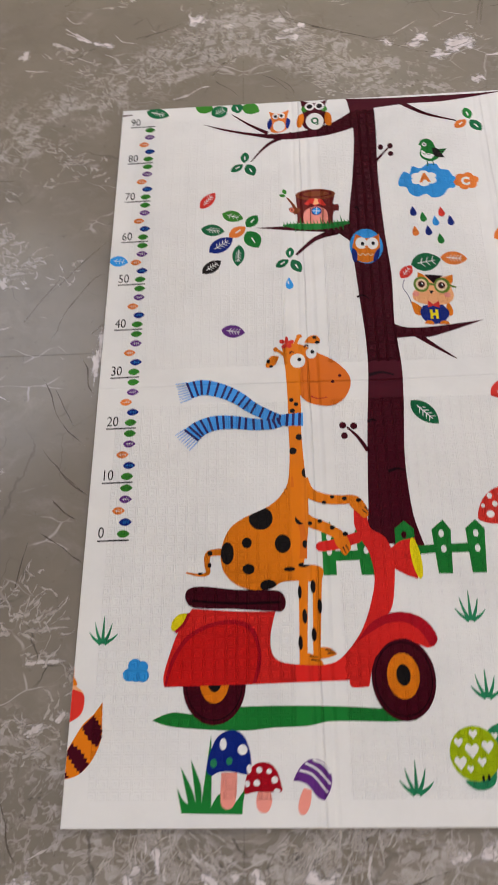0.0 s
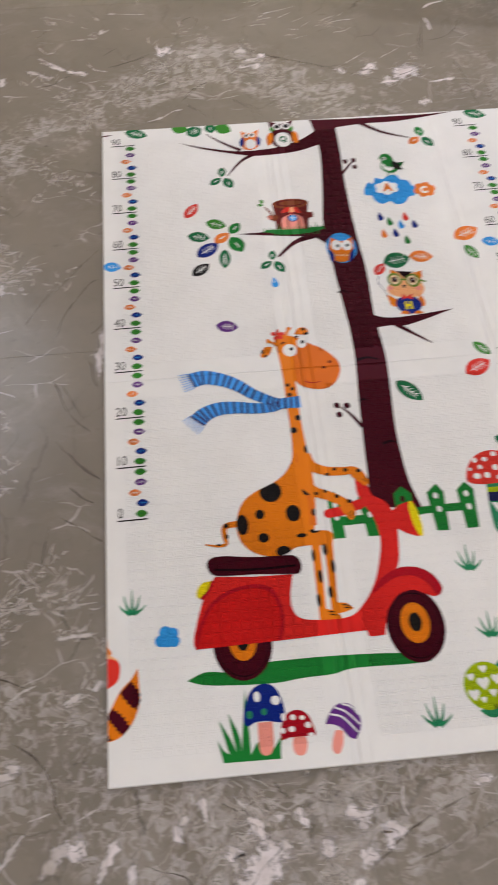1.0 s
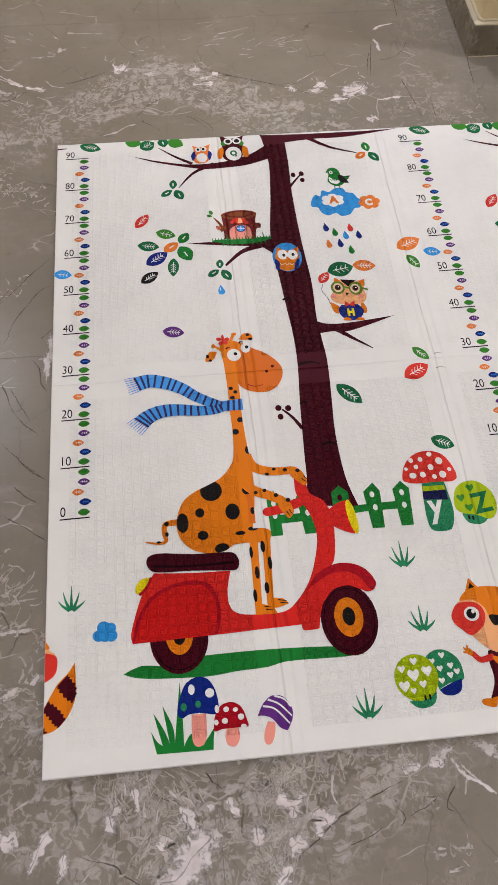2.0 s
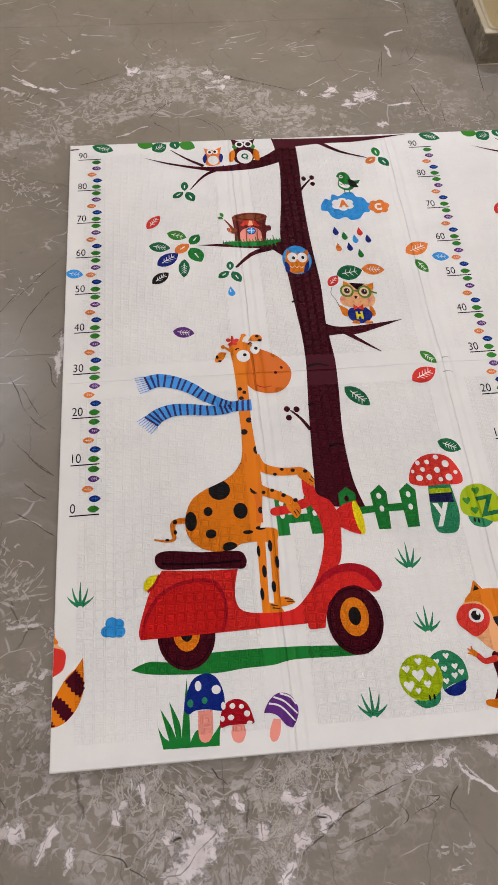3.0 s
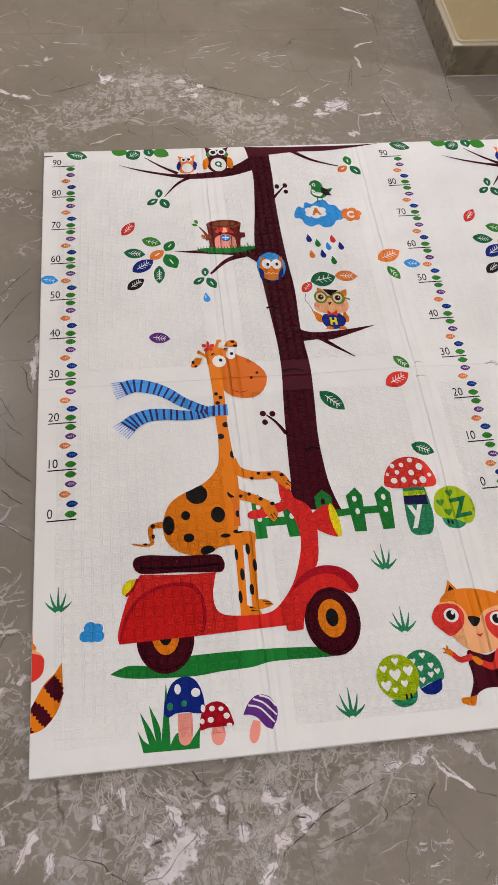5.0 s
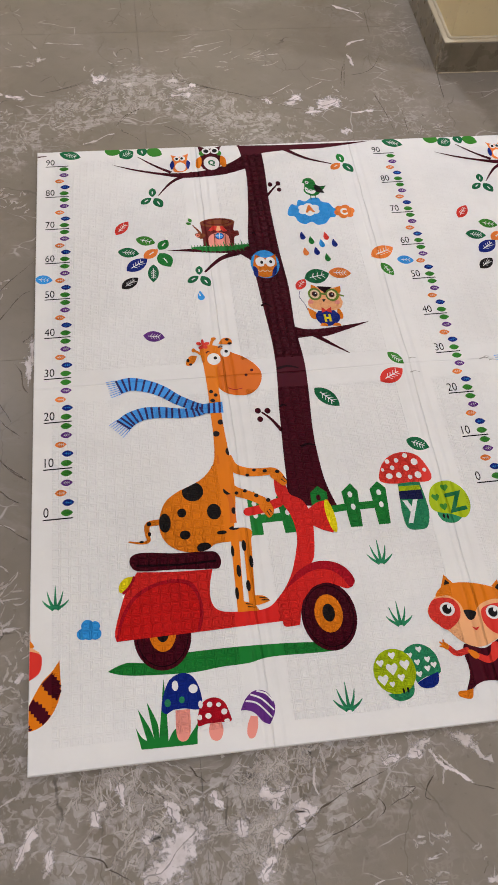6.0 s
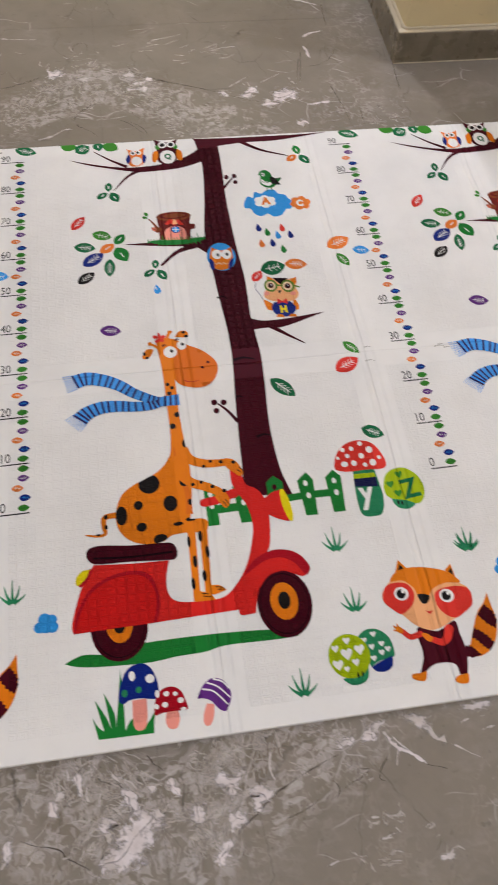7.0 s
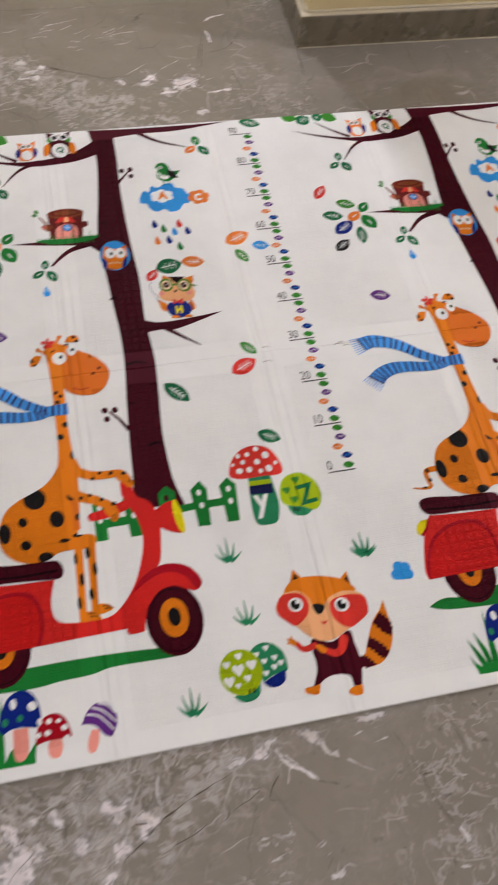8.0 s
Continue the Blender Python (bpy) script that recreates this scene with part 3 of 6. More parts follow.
def foliage():
    f = figure("leaf_print", "scattered printed leaves in green, orange, red and blue")
    for a, fat, colour, ribs in (([(0.204, 1.802), (0.253, 1.783)], 0.8, GREEN_LEAF, 0), ([(0.249, 1.763), (0.292, 1.788)], 0.9, GREEN_DARK, 4), ([(0.334, 1.793), (0.379, 1.767)], 0.8, GREEN_LEAF, 0),
                           ([(0.225, 1.435), (0.262, 1.486)], 0.5, LEAF_RED, 4), ([(0.281, 1.415), (0.335, 1.395)], 0.62, GREEN_LEAF, 3), ([(0.228, 1.369), (0.288, 1.357)], 0.6, GREEN_DARK, 4),
                           ([(0.25, 1.294), (0.309, 1.336)], 0.58, NAVY, 4), ([(0.325, 1.313), (0.321, 1.247)], 0.46, GREEN_DARK, 4), ([(0.234, 1.23), (0.28, 1.267)], 0.56, BLACK, 4),
                           ([(0.283, 1.063), (0.339, 1.052)], 0.62, PURPLE, 4), ([(-0.001, 1.283), (0.047, 1.274)], 0.66, SKY, 3)):
        printed("leaf", f, leaf(a[0], a[1], fat, colour, None, 1, ribs))
    for a, fat, colour, ribs in (([(0.949, 1.298), (1.019, 1.33)], 0.62, LEAF_ORANGE, 4), ([(0.972, 1.272), (0.999, 1.222)], 0.5, GREEN_LEAF, 3), ([(0.884, 0.863), (0.951, 0.898)], 0.6, LEAF_RED, 4), ([(0.922, 0.955), (0.958, 0.914)], 0.5, GREEN_LEAF, 4),
                           ([(0.708, 0.857), (0.764, 0.797)], 0.5, GREEN_DARK, 4), ([(0.911, 0.682), (0.964, 0.655)], 0.62, GREEN_DARK, 4), ([(0.742, 1.229), (0.815, 1.242)], 0.72, GREEN_DARK, 3), ([(0.814, 1.247), (0.878, 1.239)], 0.62, LEAF_ORANGE, 4),
                           ([(0.715, 1.19), (0.743, 1.227)], 0.6, LEAF_RED, 3)):
        printed("leaf", f, leaf(a[0], a[1], fat, colour, None, 1, ribs))
    for a, fat, colour in (([(0.315, 1.805), (0.322, 1.765)], 0.8, GREEN_DARK), ([(0.341, 1.621), (0.338, 1.583)], 0.58, GREEN_DARK), ([(0.303, 1.555), (0.335, 1.579)], 0.56, GREEN_DARK), ([(0.345, 1.578), (0.364, 1.538)], 0.66, GREEN_DARK),
                           ([(0.3, 1.339), (0.341, 1.37)], 0.62, LEAF_ORANGE), ([(0.344, 1.368), (0.371, 1.405)], 0.66, GREEN), ([(0.345, 1.355), (0.373, 1.301)], 0.7, GREEN),
                           ([(0.452, 1.298), (0.449, 1.265)], 0.62, GREEN_DARK), ([(0.415, 1.239), (0.447, 1.261)], 0.56, GREEN_DARK), ([(0.455, 1.26), (0.476, 1.221)], 0.6, GREEN_DARK),
                           ([(0.896, 1.67), (0.929, 1.696)], 0.62, LEAF_ORANGE), ([(0.93, 1.74), (0.938, 1.698)], 0.6, GREEN), ([(0.939, 1.695), (0.964, 1.654)], 0.6, GREEN_DARK)):
        printed("leaf", f, simple_leaf(a[0], a[1], fat, colour))
    x, y = (0.447, 1.189)
    printed("raindrop", f, [(drop(x, y, 0.022, 0.033), SKY, 1), (ribbon([(x - 0.003, y + 0.008), (x - 0.002, y - 0.002)], 0.003), PAPER, 2)])
    printed("balloon_string", f, [(ribbon([(0.722, 1.185), (0.717, 1.163), (0.728, 1.138), (0.733, 1.115)], 0.0016), NAVY_DARK, 1)])


def rain_cloud():
    c = figure("rain_cloud_print", "blue printed cloud with letters A and C above coloured raindrops")
    printed("cloud", c, [(blob([(0.736, 1.502), (0.75, 1.525), (0.764, 1.519), (0.773, 1.542), (0.792, 1.534), (0.811, 1.547), (0.834, 1.547), (0.843, 1.53), (0.863, 1.523), (0.873, 1.503), (0.885, 1.493), (0.873, 1.465), (0.857, 1.462), (0.84, 1.44), (0.815, 1.435), (0.8, 1.448), (0.777, 1.44), (0.759, 1.453), (0.752, 1.473), (0.734, 1.479)]), SKY, 1)])
    printed("white_cloud", c, [(puffs(0.7987, 1.4996, 0.0338, 0.0261, 6, 0.5), PAPER, 2)])
    printed("small_cloud", c, [(puffs(0.9040, 1.4842, 0.0314, 0.0285, 6, 0.2), LEAF_ORANGE, 2)])
    x, y = (0.801, 1.502)
    letter("A", x, y, 0.031, LEAF_ORANGE, 3, "letter", c, 0.9, 0, 0.06)
    x, y = (0.902, 1.484)
    letter("C", x, y, 0.028, PAPER, 3, "letter", c, 0.85, 0, 0.06)
    for p, colour in zip([(0.762, 1.394), (0.785, 1.374), (0.831, 1.388), (0.814, 1.36), (0.851, 1.359), (0.762, 1.331), (0.794, 1.331), (0.821, 1.304)], (NAVY, GREEN, LEAF_RED, SKY, NAVY, LEAF_ORANGE, NAVY, GREEN)):
        printed("raindrop", c, [(drop(p[0], p[1], 0.019, 0.031), colour, 1)])
    b = figure("bird_print", "small green printed bird shape on the cloud")
    printed("body", b, [(blob([(0.795, 1.614, 1), (0.804, 1.631), (0.821, 1.635), (0.834, 1.621), (0.841, 1.598), (0.867, 1.599, 1), (0.847, 1.571), (0.829, 1.557), (0.809, 1.561), (0.796, 1.579), (0.802, 1.609)]), GREEN, 2), (blob([(0.802, 1.596), (0.813, 1.586), (0.832, 1.577), (0.823, 1.565), (0.81, 1.569), (0.801, 1.579)]), PAPER, 3)])
    each("wing", b, [(blob([(0.829, 1.602, 1), (0.844, 1.598), (0.858, 1.567, 1), (0.833, 1.574)]), BLACK, 3)])
    each("leg", b, [(ribbon([(0.814, 1.562), (0.812, 1.541)], 0.0026), GREEN_DARK, 3), (ribbon([(0.827, 1.561), (0.828, 1.542)], 0.0026), GREEN_DARK, 3)])
    printed("feather_line", b, [(ribbon([(0.803, 1.587), (0.808, 1.581), (0.813, 1.586), (0.818, 1.578), (0.824, 1.581)], 0.002), GREEN, 4)])
    each("tail_feather", b, [(ribbon([(0.842, 1.596), (0.864, 1.594)], 0.0022), BLACK, 4), (ribbon([(0.842, 1.59), (0.86, 1.586)], 0.0022), BLACK, 4)])
    printed("eye", b, [(oval(0.8105, 1.6154, 0.0055, 0.0070), PAPER, 3), (oval(0.8105, 1.6154, 0.0026, 0.0035), BLACK, 4)])


def owls():
    a = figure("owl_print", "small orange owl shape printed on the branch")
    printed("body", a, [(blob([(0.405, 1.765, 1), (0.431, 1.755), (0.46, 1.768, 1), (0.452, 1.725), (0.452, 1.697), (0.435, 1.686), (0.413, 1.688), (0.406, 1.711), (0.41, 1.741)]), LEAF_ORANGE, 3), (oval(0.4321, 1.7089, 0.0164, 0.0202), PAPER, 4)])
    each("wing", a, [(blob([(0.41, 1.739), (0.4, 1.719), (0.405, 1.698), (0.414, 1.718)]), NAVY, 4), (blob([(0.454, 1.738), (0.463, 1.724), (0.455, 1.697), (0.45, 1.713)]), NAVY, 4)])
    printed("eye", a, [(oval(0.4228, 1.7453, 0.0087, 0.0103), PAPER, 5), (oval(0.4228, 1.7453, 0.0043, 0.0056), BLACK, 6)])
    printed("eye", a, [(oval(0.4403, 1.7466, 0.0087, 0.0103), PAPER, 5), (oval(0.4386, 1.7467, 0.0043, 0.0056), BLACK, 6)])
    b = figure("owl_print", "dark brown owl shape with orange wings printed on the branch")
    printed("body", b, [(blob([(0.491, 1.803, 1), (0.528, 1.787), (0.568, 1.8, 1), (0.559, 1.777), (0.56, 1.735), (0.551, 1.7), (0.529, 1.687), (0.508, 1.691), (0.496, 1.709), (0.497, 1.761)]), BARK, 3), (oval(0.5286, 1.7197, 0.0243, 0.0306), PAPER, 4)])
    each("wing", b, [(blob([(0.498, 1.75), (0.483, 1.738), (0.48, 1.705), (0.49, 1.7), (0.499, 1.724)]), ORANGE, 5), (blob([(0.56, 1.751), (0.573, 1.74), (0.573, 1.706), (0.562, 1.702), (0.555, 1.72)]), ORANGE, 5)])
    each("cheek", b, [(oval(0.5014, 1.7655, 0.0079, 0.0104), GREEN_LEAF, 5), (oval(0.5559, 1.7642, 0.0079, 0.0104), GREEN_LEAF, 5)])
    for e in ((0.5164, 1.7749, 0.0132, 0.0143), (0.5429, 1.7756, 0.0132, 0.0144)):
        printed("eye", b, [(oval(*e), PAPER, 6), (oval(e[0], e[1], e[2] * 0.6, e[3] * 0.6), BLACK, 7)])
    x, y = (0.529, 1.72)
    letter("Q", x, y, 0.028, GREEN_DARK, 6, "letter", b, 0.85, 0, 0.05)
    c = figure("owl_print", "owl shape with green spectacles and a navy vest lettered H")
    printed("body", c, [(blob([(0.761, 1.109, 1), (0.803, 1.111, 1), (0.818, 1.086), (0.804, 1.062), (0.775, 1.056), (0.756, 1.072), (0.752, 1.094)]), NAVY, 3), (blob([(0.733, 1.123, 1), (0.756, 1.103), (0.753, 1.082), (0.738, 1.089)]), ORANGE, 2), (blob([(0.817, 1.116), (0.827, 1.095), (0.824, 1.078), (0.811, 1.083)]), ORANGE, 2)])
    printed("head", c, [(blob([(0.756, 1.205, 1), (0.779, 1.191), (0.807, 1.188), (0.837, 1.194, 1), (0.831, 1.157), (0.834, 1.133), (0.819, 1.112), (0.779, 1.109), (0.744, 1.122), (0.738, 1.143), (0.753, 1.168)]), PEACHY, 3), (blob([(0.756, 1.205, 1), (0.77, 1.194), (0.762, 1.176), (0.753, 1.181)]), ORANGE, 4), (blob([(0.837, 1.194, 1), (0.82, 1.185), (0.827, 1.17), (0.835, 1.173)]), ORANGE, 4), (blob([(0.771, 1.198, 1), (0.814, 1.192, 1), (0.801, 1.181), (0.79, 1.171, 1), (0.78, 1.184)]), BARK_DARK, 4)])
    printed("spectacles", c, [(oval(0.7612, 1.1696, 0.0189, 0.0225), OLIVE, 5), (oval(0.8094, 1.1633, 0.0189, 0.0226), OLIVE, 5), (ribbon([(0.776, 1.17), (0.797, 1.166)], 0.006), OLIVE, 5), (ribbon([(0.825, 1.164), (0.842, 1.156)], 0.005), OLIVE, 5)])
    for e in ((0.7612, 1.1696, 0.0134, 0.0160), (0.8078, 1.1635, 0.0134, 0.0160)):
        printed("eye", c, [(oval(*e), BEIGE, 6), (oval(e[0], e[1], e[2] * 0.6, e[3] * 0.6), STUMP, 7), (oval(e[0], e[1], e[2] * 0.42, e[3] * 0.42), BLACK, 8), (oval(e[0] + 0.002, e[1] + 0.002, 0.0018, 0.002), PAPER, 9)])
    printed("beak", c, [(poly([(0.778, 1.15), (0.789, 1.149), (0.781, 1.139)]), BLACK, 5)])
    each("cheek", c, [(oval(0.7456, 1.1424, 0.0078, 0.0071), SALMON, 4), (oval(0.8188, 1.1360, 0.0078, 0.0071), SALMON, 4)])
    printed("bow_tie", c, [(poly([(0.772, 1.122), (0.783, 1.111), (0.798, 1.12), (0.797, 1.1), (0.782, 1.107), (0.77, 1.102)]), LEAF_RED, 6)])
    each("foot", c, [(blob([(0.758, 1.058, 1), (0.766, 1.067), (0.779, 1.062), (0.779, 1.054, 1)]), ORANGE, 5), (blob([(0.792, 1.055, 1), (0.8, 1.064), (0.813, 1.061), (0.815, 1.053, 1)]), ORANGE, 5)])
    x, y = (0.783, 1.083)
    letter("H", x, y, 0.026, YELLOW, 5, "letter", c, 0.85, 0, 0.07)


def stump():
    s = figure("stump_house_print", "brown tree stump house with a wooden door on a grassy branch")
    blades = [(0.438 + 0.163 * k / 38, (1.352, 1.378, 1.362)[k % 3 if k % 4 else 0] + 0.010 * math.sin(1.7 * k) * (k % 2)) for k in range(39)]
    printed("grass", s, [(blob([(0.44, 1.366), (0.456, 1.372), (0.52, 1.369), (0.579, 1.372), (0.6, 1.37), (0.592, 1.361), (0.55, 1.351), (0.486, 1.352)]), GREEN, 3)])
    each("grass_blade", s, [(ribbon([(x, 1.362), (x + 0.004 * math.sin(3.1 * k), max(y, 1.366) + 0.012)], 0.005, 0.001), (GREEN, GREEN_LEAF)[k % 2], 7) for k, (x, y) in enumerate(blades) if k % 2 == 0])
    each("grass_blade", s, [(ribbon([(x, 1.358), (x + 0.005 * math.sin(2.3 * k), 1.346)], 0.005, 0.001), GREEN, 3) for k, (x, _) in enumerate(blades) if k % 3 == 1 and 0.46 < x < 0.585])
    printed("stump", s, [(blob([(0.47, 1.458, 1), (0.516, 1.461), (0.569, 1.457, 1), (0.564, 1.43), (0.577, 1.427), (0.577, 1.409), (0.564, 1.403), (0.56, 1.365, 1), (0.472, 1.373, 1), (0.472, 1.424)]), STUMP, 4), (ribbon([(0.47, 1.402), (0.464, 1.429), (0.447, 1.458)], 0.012, 0.003), WOOD, 3), (blob([(0.452, 1.423), (0.47, 1.424), (0.482, 1.416), (0.472, 1.406), (0.456, 1.409)]), WOOD, 5), (oval(0.459, 1.416, 0.0058, 0.0068), PINK, 6), (oval(0.459, 1.416, 0.0028, 0.0034), WOOD, 7)])
    printed("stump_top", s, [(oval(0.5198, 1.4633, 0.0511, 0.0183), WOOD, 5), (oval(0.5201, 1.4656, 0.0428, 0.0126), STUMP, 6), (oval(0.5217, 1.4654, 0.0330, 0.0092), WOOD, 7)])
    printed("awning", s, [(blob([(0.505, 1.451, 1), (0.535, 1.448, 1), (0.546, 1.427, 1), (0.536, 1.426), (0.528, 1.433), (0.518, 1.425), (0.509, 1.434), (0.498, 1.429), (0.491, 1.434, 1)]), LEAF_RED, 6), (poly([(0.518, 1.45), (0.525, 1.449), (0.528, 1.431), (0.513, 1.43)]), PEACHY, 7)])
    printed("door", s, [(blob([(0.488, 1.369, 1), (0.489, 1.405), (0.507, 1.421), (0.529, 1.422), (0.547, 1.407), (0.549, 1.368, 1)]), SALMON, 6), (ribbon([(0.507, 1.419), (0.504, 1.37)], 0.002), WOOD, 7), (ribbon([(0.538, 1.416), (0.535, 1.37)], 0.002), WOOD, 7)])
    printed("window", s, [(oval(0.5208, 1.4087, 0.0130, 0.0134), NAVY, 8), (oval(0.5208, 1.4087, 0.0104, 0.0103), SKY, 9), (ribbon([(0.509, 1.41), (0.532, 1.408)], 0.002), PAPER, 10), (ribbon([(0.522, 1.42), (0.52, 1.398)], 0.002), PAPER, 10)])
    printed("sprout", s, [(piece, c, 4) for piece, c in ((leaf(*[(0.428, 1.468), (0.444, 1.462)], 0.6, GREEN_LEAF, None, 3, 0)[0][0], GREEN_LEAF), (leaf(*[(0.438, 1.486), (0.444, 1.469)], 0.6, GREEN_LEAF, None, 3, 0)[0][0], GREEN_LEAF))])


def fence():
    f = figure("fence_print", "green printed picket fence with round holes")
    printed("rail", f, [(poly([(0.51, 0.513), (0.589, 0.513), (0.726, 0.522), (0.824, 0.524), (0.82, 0.504), (0.722, 0.504), (0.586, 0.493), (0.507, 0.491)]), GREEN, 2)])
    for post, hole in (([(0.497, 0.554), (0.515, 0.576), (0.524, 0.554), (0.525, 0.462), (0.498, 0.462)], [(0.512, 0.543), (0.512, 0.512)]), ([(0.566, 0.555), (0.581, 0.572), (0.596, 0.555), (0.603, 0.461), (0.575, 0.461)], [(0.58, 0.542), (0.587, 0.513)]),
                       ([(0.648, 0.558), (0.668, 0.575), (0.688, 0.556), (0.686, 0.51), (0.647, 0.51)], [(0.666, 0.544), (0.666, 0.544)]), ([(0.723, 0.554), (0.748, 0.575), (0.762, 0.553), (0.757, 0.46), (0.729, 0.461)], [(0.742, 0.545), (0.744, 0.512)]), ([(0.792, 0.555), (0.814, 0.574), (0.831, 0.554), (0.824, 0.461), (0.796, 0.461)], [(0.812, 0.544), (0.812, 0.512)])):
        ring = [(oval(x, y, 0.0055, 0.008, 0, 14), BARK if hole[0] == hole[1] else PAPER, 4) for x, y in hole]
        printed("picket", f, [(poly(post), GREEN, 3)] + ring)


def scooter():
    s = figure("scooter_print", "large red printed motor scooter with dark tyres")
    printed("ground_shadow", s, [(blob([(0.161, 0.186, 1), (0.199, 0.2), (0.255, 0.195), (0.303, 0.208), (0.477, 0.209), (0.629, 0.199), (0.659, 0.181, 1), (0.613, 0.179), (0.504, 0.181), (0.455, 0.173), (0.395, 0.171), (0.335, 0.166), (0.242, 0.17), (0.19, 0.176)]), GREEN, 1)], "green printed ground shadow")
    for e, h, k, q in (((0.2786, 0.2509, 0.0611, 0.0748), (0.2790, 0.2571, 0.0288, 0.0419), (0.2790, 0.2558, 0.0132, 0.0197), 2), ((0.6413, 0.2568, 0.0607, 0.0777), (0.6409, 0.2619, 0.0310, 0.0434), (0.6412, 0.2632, 0.0136, 0.0204), 4)):
        w = printed("wheel", s, [(oval(*e, 0, 40), BARK, q), (oval(e[0], e[1], e[2] * 0.9, e[3] * 0.9, 0, 40), BARK_DARK, q + 1), (oval(e[0], e[1], e[2] * 0.87, e[3] * 0.87, 0, 40), BARK, q + 2)], "dark brown tyre")
        if w:
            printed("hub", w, [(oval(*h), ORANGE, q + 3), (oval(*k), BLACK, q + 4)], "orange hub")
    printed("body", s, [(blob([(0.232, 0.399, 1), (0.317, 0.392), (0.399, 0.39, 1), (0.389, 0.347), (0.39, 0.313), (0.405, 0.293), (0.444, 0.286), (0.506, 0.287), (0.541, 0.313), (0.57, 0.354), (0.59, 0.406), (0.6, 0.454), (0.594, 0.502), (0.577, 0.539), (0.567, 0.564), (0.566, 0.586), (0.567, 0.604, 1), (0.593, 0.595, 1), (0.599, 0.561), (0.627, 0.54), (0.641, 0.5), (0.639, 0.443), (0.627, 0.388), (0.596, 0.364, 1), (0.599, 0.324), (0.584, 0.28), (0.575, 0.243, 1), (0.543, 0.242), (0.539, 0.255, 1), (0.452, 0.253), (0.342, 0.25), (0.182, 0.247, 1), (0.179, 0.268), (0.192, 0.317), (0.208, 0.36)]), RED, 6)])
    printed("fender", s, [(blob([(0.558, 0.328, 1), (0.586, 0.363), (0.628, 0.381), (0.667, 0.38), (0.696, 0.364), (0.711, 0.333), (0.705, 0.319), (0.692, 0.314), (0.673, 0.322), (0.649, 0.332), (0.616, 0.324), (0.589, 0.296), (0.565, 0.282)]), RED, 5 + 4), (blob([(0.558, 0.328, 1), (0.586, 0.363), (0.628, 0.383), (0.667, 0.381), (0.696, 0.364), (0.712, 0.336), (0.708, 0.321), (0.698, 0.318), (0.68, 0.347), (0.651, 0.364), (0.612, 0.36)]), RED_DARK, 10)], "red front mudguard")
    printed("side_panel", s, [(blob([(0.182, 0.247, 1), (0.191, 0.294), (0.22, 0.342), (0.265, 0.368), (0.316, 0.375), (0.352, 0.362), (0.368, 0.323), (0.369, 0.285), (0.359, 0.251, 1)]), RED_DARK, 7), (blob([(0.185, 0.248, 1), (0.198, 0.291), (0.224, 0.334), (0.267, 0.36), (0.315, 0.366), (0.346, 0.353), (0.362, 0.319), (0.361, 0.285), (0.352, 0.25, 1)]), RED_MID, 8)], "darker red side panel")
    printed("tail_light", s, [(blob([(0.225, 0.39, 1), (0.206, 0.388), (0.193, 0.375), (0.191, 0.358), (0.201, 0.355), (0.213, 0.366)]), YELLOW, 5), (ribbon([(0.226, 0.39), (0.216, 0.369), (0.199, 0.352)], 0.006), RED_DARK, 7)], "yellow tail light")
    printed("saddle", s, [(blob([(0.217, 0.422), (0.223, 0.439), (0.251, 0.444), (0.32, 0.436), (0.384, 0.434), (0.41, 0.43), (0.42, 0.411), (0.414, 0.392), (0.392, 0.391), (0.317, 0.397), (0.255, 0.399), (0.228, 0.404)]), BARK, 9), (ribbon([(0.231, 0.415), (0.318, 0.408), (0.409, 0.409)], 0.005), BARK_DARK, 10)], "dark brown saddle")
    printed("handlebar", s, [(capped([(0.495, 0.523), (0.525, 0.527), (0.569, 0.54)], 0.021, 0.024), RED, 6)])
    printed("headlamp", s, [(blob([(0.634, 0.514, 1), (0.659, 0.531), (0.688, 0.537, 1), (0.691, 0.492), (0.686, 0.451, 1), (0.661, 0.461), (0.638, 0.476, 1)]), RED, 7), (oval(*(0.6868, 0.4940, 0.0099, 0.0438), 7), YELLOW, 8)], "red headlamp with yellow lens")


def within(loop, outline):
    """Draw a spot's outline in to where the figure round it ends."""
    def inside(x, y):
        odd = False
        for (ax, ay), (bx, by) in zip(outline, outline[1:] + outline[:1]):
            if (ay > y) != (by > y) and x < ax + (y - ay) * (bx - ax) / (by - ay):
                odd = not odd
        return odd

    kept = [p for p in loop if inside(*p)]
    if not kept or len(kept) == len(loop):
        return loop
    mx, my = (sum(p[k] for p in kept) / len(kept) for k in (0, 1))
    out = []
    for x, y in loop:
        lo, hi = 0.0, 1.0
        if not inside(x, y):
            for _ in range(10):
                m = (lo + hi) / 2
                lo, hi = (m, hi) if inside(mx + (x - mx) * m, my + (y - my) * m) else (lo, m)
            hi = lo
        out.append((mx + (x - mx) * hi, my + (y - my) * hi))
    return out


